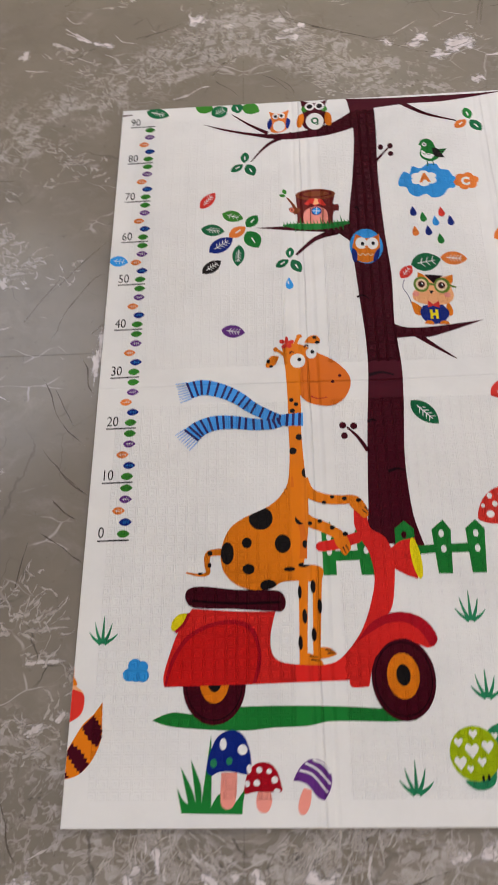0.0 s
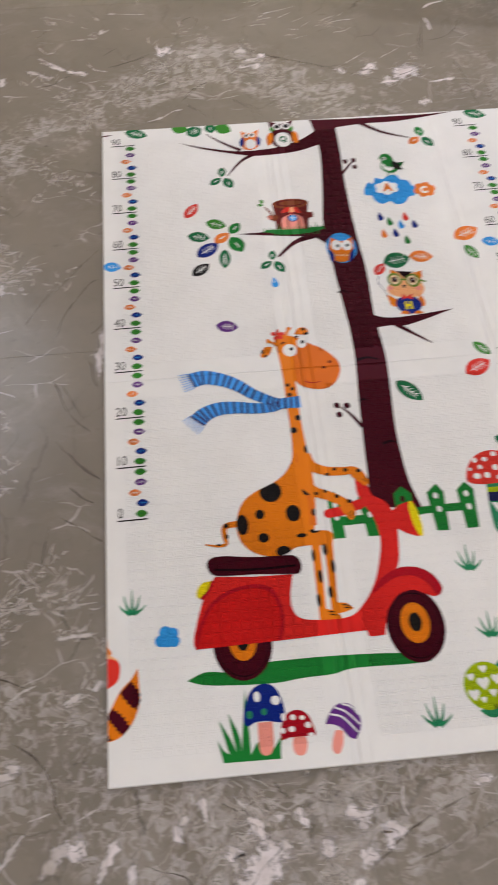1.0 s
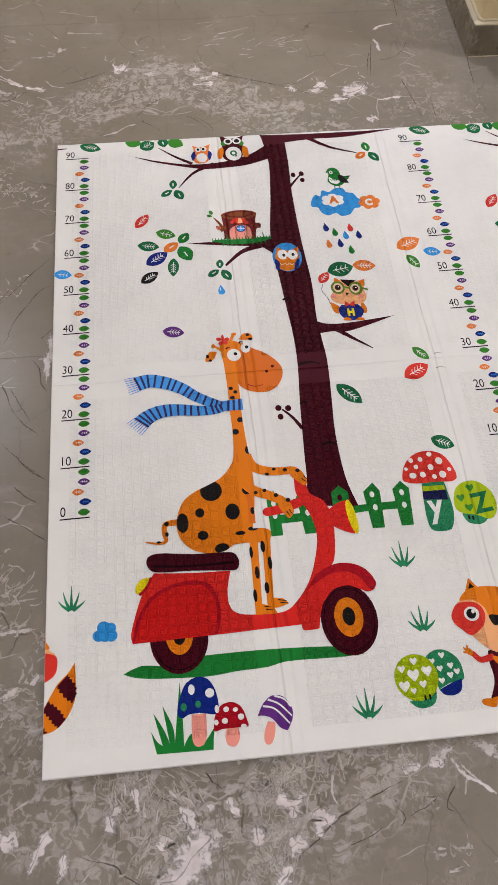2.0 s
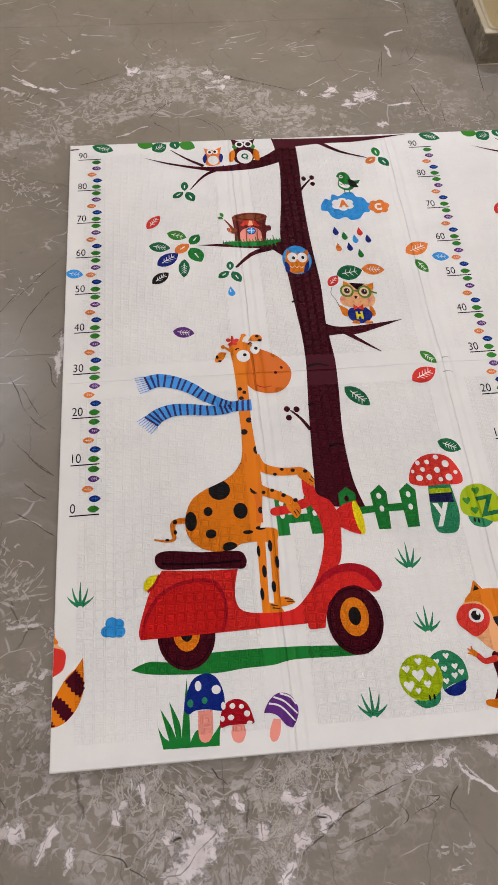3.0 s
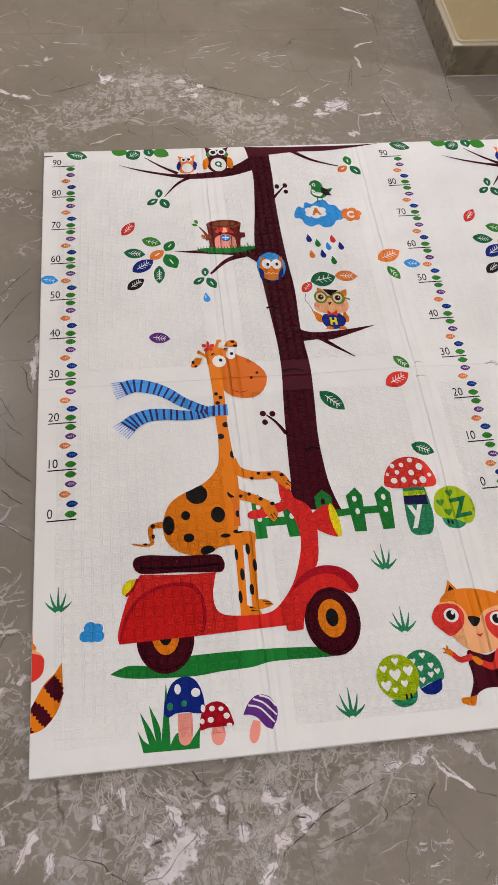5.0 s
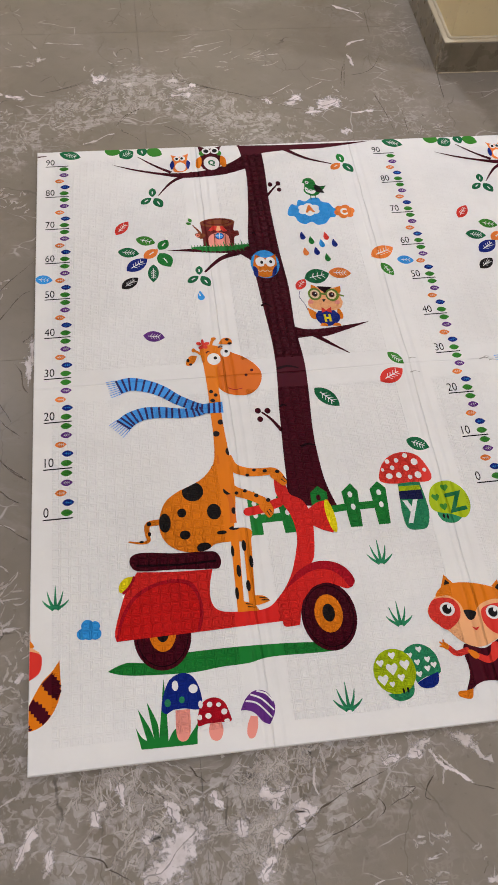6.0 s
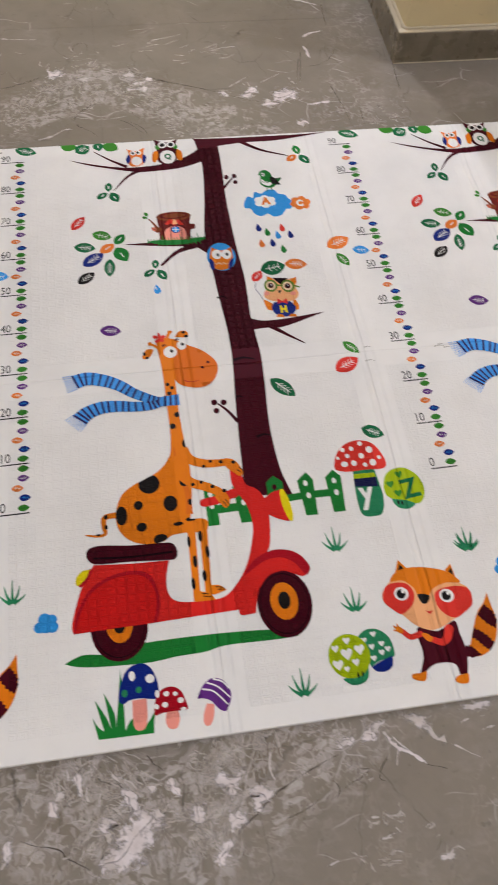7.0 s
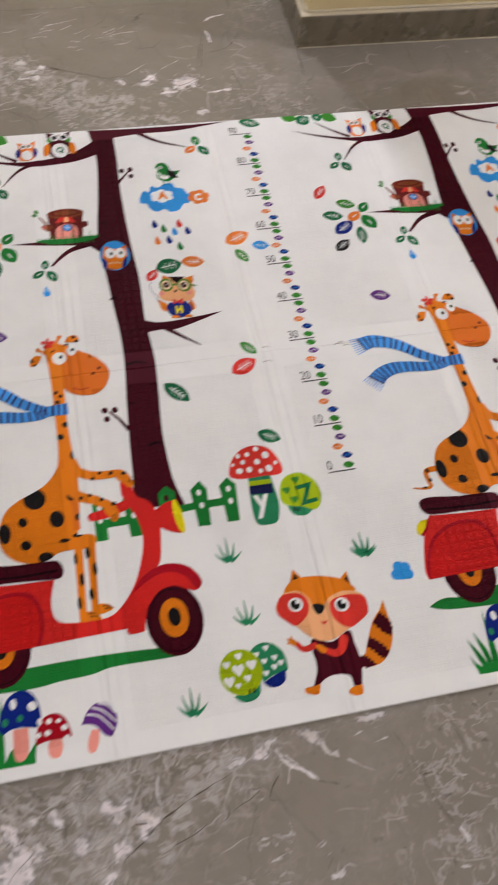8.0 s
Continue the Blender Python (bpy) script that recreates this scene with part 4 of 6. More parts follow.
def giraffe():
    g = figure("giraffe_print", "tall orange spotted giraffe shape riding the scooter")
    printed("tail", g, [(ribbon([(0.298, 0.516), (0.264, 0.513), (0.26, 0.49), (0.262, 0.472), (0.244, 0.468), (0.217, 0.474)], 0.016, 0.003), ORANGE, 7), (oval(0.2654, 0.5138, 0.0052, 0.0057), BLACK, 8), (oval(0.2651, 0.4883, 0.0038, 0.0056), BLACK, 8), (oval(0.2463, 0.4707, 0.0051, 0.0028), BLACK, 8)])
    torso = blob([(0.427, 1.012), (0.432, 0.944), (0.435, 0.872), (0.435, 0.804), (0.436, 0.737), (0.431, 0.671), (0.415, 0.639), (0.392, 0.617), (0.363, 0.602), (0.336, 0.59), (0.309, 0.57), (0.294, 0.541), (0.288, 0.506), (0.296, 0.472), (0.321, 0.446), (0.358, 0.434), (0.391, 0.437), (0.414, 0.45), (0.45, 0.452, 1), (0.492, 0.447, 1), (0.498, 0.472), (0.486, 0.483), (0.458, 0.485, 1), (0.467, 0.533), (0.472, 0.592), (0.471, 0.654), (0.466, 0.718), (0.463, 0.784), (0.464, 0.844), (0.463, 0.88, 1), (0.481, 0.861), (0.512, 0.851), (0.541, 0.853), (0.565, 0.872), (0.578, 0.905), (0.572, 0.934), (0.544, 0.966), (0.51, 0.987), (0.482, 1.007), (0.453, 1.017)])
    printed("body", g, [(torso, ORANGE, 8)])
    each("chest", g, [(ribbon([(0.44, 0.681), (0.443, 0.61), (0.459, 0.556), (0.458, 0.498)], 0.004, 0.016), ORANGE_DEEP, 9), (blob([(0.486, 0.999), (0.51, 0.987), (0.544, 0.966), (0.572, 0.934), (0.578, 0.905), (0.565, 0.872), (0.541, 0.853), (0.512, 0.851), (0.481, 0.861), (0.466, 0.876, 1), (0.466, 0.94)]), ORANGE_DEEP, 9)], "deeper orange muzzle and chest")
    each("leg", g, [(blob([(0.448, 0.477, 1), (0.467, 0.475, 1), (0.46, 0.308, 1), (0.471, 0.304), (0.484, 0.297), (0.491, 0.284, 1), (0.444, 0.285, 1)]), ORANGE, 8.4), (blob([(0.476, 0.474, 1), (0.495, 0.472, 1), (0.486, 0.319, 1), (0.505, 0.316), (0.518, 0.304, 1), (0.495, 0.297), (0.471, 0.297, 1)]), ORANGE, 8)])
    printed("arm", g, [(ribbon([(0.461, 0.674), (0.474, 0.644), (0.504, 0.629), (0.537, 0.625), (0.565, 0.626)], 0.026, 0.019), ORANGE, 9), (blob([(0.558, 0.634), (0.577, 0.631), (0.591, 0.614), (0.597, 0.592), (0.588, 0.583), (0.574, 0.596), (0.56, 0.611)]), ORANGE, 9)])
    printed("arm", g, [(ribbon([(0.434, 0.655), (0.448, 0.607), (0.471, 0.58), (0.503, 0.565), (0.534, 0.547)], 0.026, 0.022), ORANGE, 11), (blob([(0.529, 0.558), (0.546, 0.549), (0.555, 0.527), (0.555, 0.515), (0.544, 0.503), (0.534, 0.514), (0.523, 0.536)]), ORANGE, 11)])
    fingers = []
    for a in ([(0.585, 0.601), (0.594, 0.592)], [(0.59, 0.608), (0.598, 0.598)], [(0.546, 0.525), (0.552, 0.513)], [(0.54, 0.521), (0.546, 0.507)], [(0.464, 0.302), (0.479, 0.299)], [(0.467, 0.295), (0.483, 0.292)], [(0.495, 0.314), (0.513, 0.31)], [(0.499, 0.307), (0.515, 0.306)]):
        fingers.append((ribbon(a, 0.0028, 0.0014), BLACK, 12))
    each("toe_line", g, fingers)
    for e in ((0.3716, 0.5876, 0.0252, 0.0254), (0.4166, 0.5311, 0.0164, 0.0203), (0.3421, 0.5346, 0.0104, 0.0116), (0.3015, 0.5129, 0.0136, 0.0242), (0.3454, 0.4784, 0.0122, 0.0112), (0.3860, 0.4432, 0.0166, 0.0124), (0.4540, 0.5836, 0.0107, 0.0120),
              (0.4578, 0.7747, 0.0077, 0.0076), (0.4432, 0.7416, 0.0083, 0.0081), (0.4682, 0.6891, 0.0075, 0.0111), (0.4269, 0.6476, 0.0054, 0.0077), (0.4431, 0.8680, 0.0052, 0.0052), (0.4535, 0.8566, 0.0051, 0.0052), (0.4447, 0.8402, 0.0060, 0.0055),
              (0.4431, 0.6075, 0.0060, 0.0068), (0.4626, 0.5292, 0.0053, 0.0087), (0.4589, 0.4848, 0.0117, 0.0050), (0.4293, 0.4765, 0.0116, 0.0048)):
        printed("spot", g, [([within(oval(*e)[0], torso[0])], BLACK, 10)])
    for e in ((0.4486, 0.4282, 0.0038, 0.0138), (0.4571, 0.3795, 0.0050, 0.0147), (0.4473, 0.3274, 0.0043, 0.0143), (0.4757, 0.4392, 0.0051, 0.0139), (0.4876, 0.3992, 0.0045, 0.0150), (0.4743, 0.3429, 0.0050, 0.0132), (0.5054, 0.6195, 0.0047, 0.0040), (0.5232, 0.6316, 0.0047, 0.0040), (0.5487, 0.6274, 0.0052, 0.0046), (0.5782, 0.6229, 0.0054, 0.0046),
              (0.4743, 0.5740, 0.0047, 0.0045), (0.4949, 0.5779, 0.0047, 0.0045), (0.5200, 0.5633, 0.0053, 0.0051), (0.5463, 0.5486, 0.0053, 0.0050)):
        printed("spot", g, [(oval(*e), BLACK, 12)])
    printed("ear", g, [(blob([(0.418, 0.983, 1), (0.401, 0.985), (0.39, 0.971), (0.387, 0.957), (0.397, 0.954), (0.41, 0.964)]), ORANGE, 8), (oval(0.3929, 0.9707, 0.0038, 0.0058), BLACK, 9), (oval(0.3991, 0.9574, 0.0044, 0.0036), BLACK, 9)])
    printed("ear", g, [(blob([(0.477, 1.018, 1), (0.488, 1.034), (0.503, 1.037), (0.513, 1.028), (0.511, 1.015), (0.498, 1.015)]), ORANGE, 8), (oval(0.5012, 1.0313, 0.0051, 0.0045), BLACK, 9), (oval(0.5072, 1.0175, 0.0060, 0.0041), BLACK, 9)])
    printed("horn", g, [(ribbon([(0.432, 0.984), (0.42, 0.996), (0.41, 1.002)], 0.007), ORANGE, 7), (oval(0.4103, 1.0022, 0.0052, 0.0066), ORANGE, 8), (ribbon([(0.454, 1.007), (0.46, 1.026), (0.465, 1.035)], 0.008), ORANGE, 7), (oval(0.4657, 1.0364, 0.0067, 0.0049), ORANGE, 8)])
    each("crest", g, [(oval(0.4361, 1.0241, 0.0039, 0.0131), LEAF_RED, 10), (oval(0.4256, 1.0231, 0.0067, 0.0056, -30), LEAF_RED, 10), (oval(0.4462, 1.0213, 0.0074, 0.0056, 15), LEAF_RED, 10), (oval(0.4303, 1.0096, 0.0067, 0.0056, 20), LEAF_RED, 10), (oval(0.4422, 1.0104, 0.0059, 0.0056, -20), LEAF_RED, 10)])
    for e, dx in (((0.4605, 0.9699, 0.0176, 0.0191), 0.004), ((0.4921, 0.9891, 0.0126, 0.0148), 0.003)):
        printed("eye", g, [(oval(*e), PAPER, 10), (oval(e[0] + dx, e[1] + 0.003, 0.0046, 0.0052), BLACK, 11)])
    each("brow", g, [(ribbon([(0.442, 0.99), (0.447, 0.995), (0.452, 0.993)], 0.005, 0.002), BARK, 10), (ribbon([(0.476, 1.005), (0.481, 1.011), (0.487, 1.008)], 0.005, 0.002), BARK, 10)])
    each("nostril", g, [(oval(0.5545, 0.9266, 0.0041, 0.0043), BARK, 10), (oval(0.5380, 0.9120, 0.0041, 0.0043), BARK, 10)])
    printed("smile", g, [(ribbon([(0.487, 0.876), (0.504, 0.869), (0.524, 0.872)], 0.003, 0.002), RED_DARK, 10)])


def scarf():
    s = figure("scarf_print", "blue striped scarf with fringes printed in the wind")
    upper, lower = [(0.211, 0.901), (0.244, 0.908), (0.286, 0.897), (0.322, 0.878), (0.356, 0.851), (0.397, 0.828), (0.423, 0.818)], [(0.219, 0.787), (0.239, 0.804), (0.272, 0.816), (0.314, 0.816), (0.356, 0.81), (0.398, 0.809), (0.422, 0.815)]
    for line, w0, w1 in ((upper, 0.043, 0.022), (lower, 0.043, 0.022)):
        printed("band", s, [(ribbon(line, w0, w1), SCARF, 9)])
        pts = curve(line, False, 12)
        total = len(pts)
        stripes = []
        for k in range(15):
            i = int((k + 0.5) / 15 * (total - 2))
            a, b = pts[i], pts[i + 1]
            d = math.hypot(b[0] - a[0], b[1] - a[1])
            tx, ty = (b[0] - a[0]) / d, (b[1] - a[1]) / d
            w = (w0 + (w1 - w0) * i / total) / 2
            stripes.append((ribbon([(a[0] - ty * w - tx * 0.003, a[1] + tx * w - ty * 0.003), (a[0] + ty * w, a[1] - tx * w)], 0.0052), NAVY_DARK, 10))
        each("stripe", s, stripes)
        fringe = []
        (ax, ay), (bx, by) = pts[0], pts[1]
        d = math.hypot(bx - ax, by - ay)
        tx, ty = (bx - ax) / d, (by - ay) / d
        for k in range(8):
            o = (k / 7 - 0.5) * w0
            fringe.append((ribbon([(ax - ty * o, ay + tx * o), (ax - ty * o * 1.15 - tx * 0.026, ay + tx * o * 1.15 - ty * 0.026)], 0.0022, 0.0014), SCARF, 9))
        printed("fringe", s, fringe)
    printed("knot", s, [(poly([(0.421, 0.832), (0.468, 0.835), (0.468, 0.802), (0.418, 0.804)]), SCARF, 11)] + [(poly(p), NAVY_DARK, 12) for p in ([(0.431, 0.833), (0.437, 0.834), (0.434, 0.802), (0.428, 0.803)], [(0.444, 0.833), (0.45, 0.835), (0.448, 0.802), (0.442, 0.803)], [(0.458, 0.834), (0.464, 0.835), (0.462, 0.803), (0.456, 0.802)])])


def mushrooms():
    m = figure("mushroom_print", "blue spotted mushroom in a clump of grass")
    printed("grass", m, [(blob([(0.222, 0.025, 1), (0.212, 0.069, 1), (0.223, 0.049), (0.234, 0.04, 1), (0.218, 0.104, 1), (0.238, 0.069), (0.248, 0.043, 1), (0.237, 0.116, 1), (0.256, 0.073), (0.258, 0.042, 1), (0.274, 0.16, 1), (0.276, 0.093), (0.276, 0.035, 1), (0.292, 0.057), (0.313, 0.037), (0.345, 0.076, 1), (0.336, 0.052), (0.333, 0.023, 1)]), GREEN, 2)])
    printed("stem", m, [(blob([(0.294, 0.093, 1), (0.323, 0.093, 1), (0.322, 0.054), (0.315, 0.035), (0.301, 0.032), (0.293, 0.046)]), SALMON, 3)])
    printed("cap", m, [(blob([(0.266, 0.099), (0.273, 0.129), (0.287, 0.156), (0.312, 0.167), (0.334, 0.158), (0.347, 0.13), (0.349, 0.095), (0.338, 0.09), (0.312, 0.095), (0.289, 0.094), (0.275, 0.088)]), NAVY, 4)] + [(oval(*e), PAPER, 5) for e in ((0.2969, 0.1425, 0.0066, 0.0105), (0.3334, 0.1325, 0.0093, 0.0092), (0.3455, 0.0991, 0.0046, 0.0079))] + [(oval(*e), TEAL, 5) for e in ((0.3085, 0.1125, 0.0058, 0.0068), (0.2794, 0.1091, 0.0063, 0.0079))])
    m = figure("mushroom_print", "small red spotted mushroom with a salmon stem")
    printed("stem", m, [(blob([(0.363, 0.064, 1), (0.384, 0.063, 1), (0.387, 0.045), (0.381, 0.029), (0.371, 0.025), (0.361, 0.031), (0.358, 0.046)]), SALMON, 3)])
    printed("cap", m, [(blob([(0.337, 0.058), (0.341, 0.087), (0.355, 0.106), (0.377, 0.11), (0.395, 0.098), (0.404, 0.072), (0.404, 0.06), (0.383, 0.06), (0.355, 0.06)]), RED_DARK, 4)] + [(oval(*e), PAPER, 5) for e in ((0.3639, 0.0970, 0.0058, 0.0056), (0.3822, 0.0948, 0.0052, 0.0045), (0.3922, 0.0801, 0.0063, 0.0061), (0.3594, 0.0750, 0.0063, 0.0056), (0.3421, 0.0736, 0.0046, 0.0055), (0.3960, 0.0618, 0.0057, 0.0039))])
    m = figure("mushroom_print", "purple mushroom with pale stripes")
    printed("stem", m, [(blob([(0.445, 0.066, 1), (0.459, 0.063, 1), (0.457, 0.043), (0.449, 0.025), (0.439, 0.022), (0.434, 0.032), (0.437, 0.049)]), SALMON, 3)])
    printed("cap", m, [(blob([(0.426, 0.078, 1), (0.439, 0.101), (0.459, 0.115), (0.482, 0.11), (0.496, 0.087), (0.494, 0.065), (0.482, 0.045, 1), (0.469, 0.051), (0.454, 0.07), (0.439, 0.077)]), PURPLE, 4)] + [(ribbon(p, 0.004, 0.003), PAPER, 5) for p in ([(0.438, 0.096), (0.462, 0.088), (0.488, 0.058)], [(0.449, 0.108), (0.471, 0.097), (0.494, 0.072)], [(0.463, 0.114), (0.482, 0.106), (0.494, 0.09)])])
    m = figure("mushroom_print", "lime mushroom with pale hearts beside a teal one")
    printed("cap", m, [(blob([(0.783, 0.151), (0.791, 0.166), (0.813, 0.175), (0.836, 0.169), (0.854, 0.149), (0.858, 0.118), (0.851, 0.107), (0.824, 0.104), (0.801, 0.093, 1), (0.793, 0.126)]), TEAL, 2)] + [(heart(x, y, 0.0075), PAPER, 3) for x, y in [(0.797, 0.152), (0.82, 0.163), (0.834, 0.14), (0.811, 0.136), (0.83, 0.121), (0.845, 0.127), (0.81, 0.111)]], "teal mushroom cap")
    printed("stem", m, [(blob([(0.801, 0.093, 1), (0.825, 0.103), (0.851, 0.111, 1), (0.847, 0.09), (0.831, 0.08), (0.811, 0.082)]), NAVY, 2)], "navy mushroom stem")
    printed("stem", m, [(blob([(0.735, 0.076, 1), (0.771, 0.083), (0.794, 0.096, 1), (0.791, 0.076), (0.78, 0.064), (0.76, 0.06), (0.746, 0.065)]), TEAL, 3)] + [(oval(*e), BLACK, 4) for e in ((0.7688, 0.0799, 0.0024, 0.0058), (0.7788, 0.0810, 0.0024, 0.0058))])
    printed("cap", m, [(oval(*(0.7587, 0.1224, 0.0457, 0.0478), -8), LIME, 4)] + [(heart(x, y, s), PAPER, 5) for (x, y), s in zip([(0.731, 0.142), (0.759, 0.156), (0.754, 0.128), (0.783, 0.134), (0.731, 0.107), (0.77, 0.108), (0.748, 0.096)], (0.009, 0.009, 0.0145, 0.0125, 0.013, 0.009, 0.007))], "lime mushroom cap")
    m = figure("mushroom_print", "tall red spotted mushroom with a green stem lettered Y")
    printed("stem", m, [(blob([(0.864, 0.57, 1), (0.916, 0.568, 1), (0.92, 0.531), (0.922, 0.486), (0.911, 0.447), (0.891, 0.439), (0.863, 0.445), (0.857, 0.478), (0.86, 0.53)]), TEAL, 2), (poly([(0.863, 0.555), (0.914, 0.554), (0.916, 0.542), (0.861, 0.542)]), LIME, 3), (poly([(0.861, 0.542), (0.916, 0.542), (0.916, 0.516), (0.859, 0.521)]), MIDNIGHT, 3)])
    printed("cap", m, [(blob([(0.821, 0.579), (0.832, 0.613), (0.857, 0.639), (0.893, 0.648), (0.928, 0.635), (0.947, 0.598), (0.949, 0.571), (0.934, 0.562), (0.9, 0.564), (0.858, 0.563), (0.831, 0.568)]), LEAF_RED, 3)] + [(oval(*e), PAPER, 4) for e in ((0.8501, 0.6251, 0.0056, 0.0064), (0.8730, 0.6260, 0.0056, 0.0064), (0.8969, 0.6380, 0.0063, 0.0064), (0.9166, 0.6184, 0.0084, 0.0096), (0.8589, 0.6068, 0.0055, 0.0063), (0.8934, 0.6033, 0.0069, 0.0079), (0.8342, 0.6030, 0.0041, 0.0047), (0.8471, 0.5846, 0.0083, 0.0078), (0.8710, 0.5852, 0.0069, 0.0078), (0.8974, 0.5779, 0.0055, 0.0062), (0.9180, 0.5820, 0.0083, 0.0094), (0.9365, 0.5942, 0.0049, 0.0055))])
    x, y = (0.883, 0.487)
    letter("y", x, y, 0.06, PAPER, 3, "letter", m, 0.85, 0, 0.03)
    m = figure("mushroom_print", "round lime mushroom lettered Z on a teal base")
    printed("stem", m, [(blob([(0.941, 0.479, 1), (0.977, 0.48), (1.002, 0.47, 1), (0.992, 0.456), (0.975, 0.448), (0.953, 0.453), (0.943, 0.466)]), TEAL, 2)] + [(oval(*e), BLACK, 3) for e in ((0.9542, 0.4674, 0.0027, 0.0059), (0.9632, 0.4650, 0.0027, 0.0059))])
    printed("cap", m, [(blob([(0.929, 0.515), (0.94, 0.543), (0.961, 0.557), (0.99, 0.558), (1.016, 0.536), (1.026, 0.505), (1.02, 0.475), (1.002, 0.459), (0.974, 0.471), (0.942, 0.479), (0.929, 0.492)]), LIME, 3)] + [(heart(x, y, 0.011), GREEN_LEAF, 4) for x, y in [(0.946, 0.518), (0.973, 0.542), (0.96, 0.492)]])
    x, y = (0.991, 0.502)
    letter("Z", x, y, 0.052, GREEN_DARK, 4, "letter", m, 0.9, 8, 0.03)


def grass_and_cloud():
    for (x, y), w, h in zip([(0.054, 0.332), (0.781, 0.365), (0.794, 0.219), (0.648, 0.054)], (0.056, 0.058, 0.058, 0.06), (0.055, 0.06, 0.055, 0.058)):
        g = figure("grass_print", "small green printed grass tuft")
        each("blade", g, [([b], TEAL, 1) for b in tuft(x, y, w, h)])
    g = figure("grass_print", "small green printed grass tuft")
    each("blade", g, [([b], TEAL, 1) for b in tuft(1.087, 0.327, 0.062, 0.056)])
    c = figure("blue_cloud_print", "small blue printed cloud")
    printed("cloud", c, [(oval(0.112, 0.2715, 0.0135, 0.0125) + oval(0.138, 0.2695, 0.0125, 0.0125) + oval(0.1215, 0.2885, 0.0135, 0.0135) + oval(0.1365, 0.286, 0.0115, 0.0115) + oval(0.125, 0.2735, 0.0155, 0.016), SKY, 1)])


def saw(pts):
    """A line with small teeth, as of fur."""
    line, out = curve(pts, False, 4), []
    for i, q in enumerate(line):
        a, b = line[max(i - 1, 0)], line[min(i + 1, len(line) - 1)]
        d = math.hypot(b[0] - a[0], b[1] - a[1]) or 1
        o = (0.0022 if i % 2 else -0.0022) if 0 < i < len(line) - 1 else 0
        out.append((q[0] - (b[1] - a[1]) / d * o, q[1] + (b[0] - a[0]) / d * o))
    return out


def raccoon():
    r = figure("raccoon_print", "orange and maroon raccoon shape with a striped tail")
    body = blob([(0.924, 0.164), (0.963, 0.15), (1.006, 0.168), (1.011, 0.138), (1.014, 0.109), (1.011, 0.078), (1.003, 0.051, 1), (0.986, 0.052, 1), (0.984, 0.072), (0.968, 0.08), (0.944, 0.081), (0.926, 0.075), (0.916, 0.067, 1), (0.902, 0.066, 1), (0.916, 0.094), (0.919, 0.115), (0.917, 0.141)])
    tail = [(blob([(1.012, 0.103, 1), (1.026, 0.111), (1.042, 0.142), (1.063, 0.179), (1.083, 0.199), (1.098, 0.221, 1), (1.1, 0.187), (1.101, 0.154), (1.088, 0.118), (1.066, 0.093), (1.04, 0.084), (1.01, 0.087, 1)]), ORANGE, 2)]
    for p in ([(1.083, 0.196), (1.089, 0.189), (1.1, 0.173), (1.101, 0.154), (1.095, 0.14), (1.081, 0.149), (1.066, 0.168), (1.062, 0.175)], [(1.045, 0.146), (1.059, 0.137), (1.073, 0.122), (1.081, 0.108), (1.068, 0.094), (1.058, 0.101), (1.047, 0.116), (1.035, 0.127)], [(1.015, 0.11), (1.027, 0.108), (1.038, 0.097), (1.045, 0.086), (1.027, 0.083), (1.008, 0.087)]):
        tail.append(([saw(p[:4]) + saw(p[4:])], BARK, 3))
    printed("tail", r, tail, "striped orange and maroon tail")
    printed("body", r, [(body, BARK, 3)], "maroon body")
    printed("ear", r, [(poly([(0.903, 0.295), (0.916, 0.324), (0.932, 0.302)]), ORANGE, 3), (poly([(0.91, 0.297), (0.917, 0.313), (0.925, 0.302)]), BLACK, 4)])
    printed("ear", r, [(poly([(1.018, 0.286), (1.035, 0.3), (1.038, 0.262)]), ORANGE, 3), (poly([(1.025, 0.282), (1.034, 0.29), (1.035, 0.27)]), BLACK, 4)])
    printed("head", r, [(blob([(0.861, 0.247), (0.875, 0.266), (0.893, 0.281), (0.903, 0.295), (0.932, 0.302), (0.971, 0.299), (1.014, 0.286), (1.036, 0.269), (1.043, 0.252), (1.058, 0.239), (1.062, 0.217), (1.056, 0.197), (1.034, 0.183), (1, 0.168), (0.968, 0.155), (0.942, 0.156), (0.917, 0.171), (0.894, 0.197), (0.871, 0.216), (0.861, 0.231)]), PEACHY, 4), (blob([(0.886, 0.275), (0.903, 0.295), (0.932, 0.302), (0.971, 0.299), (1.014, 0.286), (1.036, 0.269), (1.044, 0.253), (1.013, 0.256), (0.981, 0.247), (0.961, 0.228), (0.943, 0.23), (0.935, 0.255), (0.914, 0.274)]), ORANGE, 5)], "peach face with an orange crown")
    each("mask", r, [(blob([(0.862, 0.246), (0.875, 0.266), (0.897, 0.271), (0.922, 0.265), (0.933, 0.245), (0.928, 0.222), (0.912, 0.206), (0.892, 0.198), (0.873, 0.215), (0.862, 0.229)]), LEAF_RED, 6), (blob([(0.98, 0.234), (0.999, 0.244), (1.031, 0.246), (1.058, 0.237), (1.062, 0.217), (1.056, 0.197), (1.034, 0.183), (1.013, 0.174), (0.992, 0.184), (0.978, 0.207)]), LEAF_RED, 6)], "red eye patches")
    for e in ((0.9046, 0.2434, 0.0166, 0.0160), (1.0054, 0.2262, 0.0167, 0.0160)):
        printed("eye", r, [(oval(*e), PAPER, 7), (oval(e[0] - 0.001, e[1], e[2] * 0.62, e[3] * 0.68), BLACK, 8), (oval(e[0] + 0.004, e[1] + 0.005, 0.0035, 0.0045), PAPER, 9)])
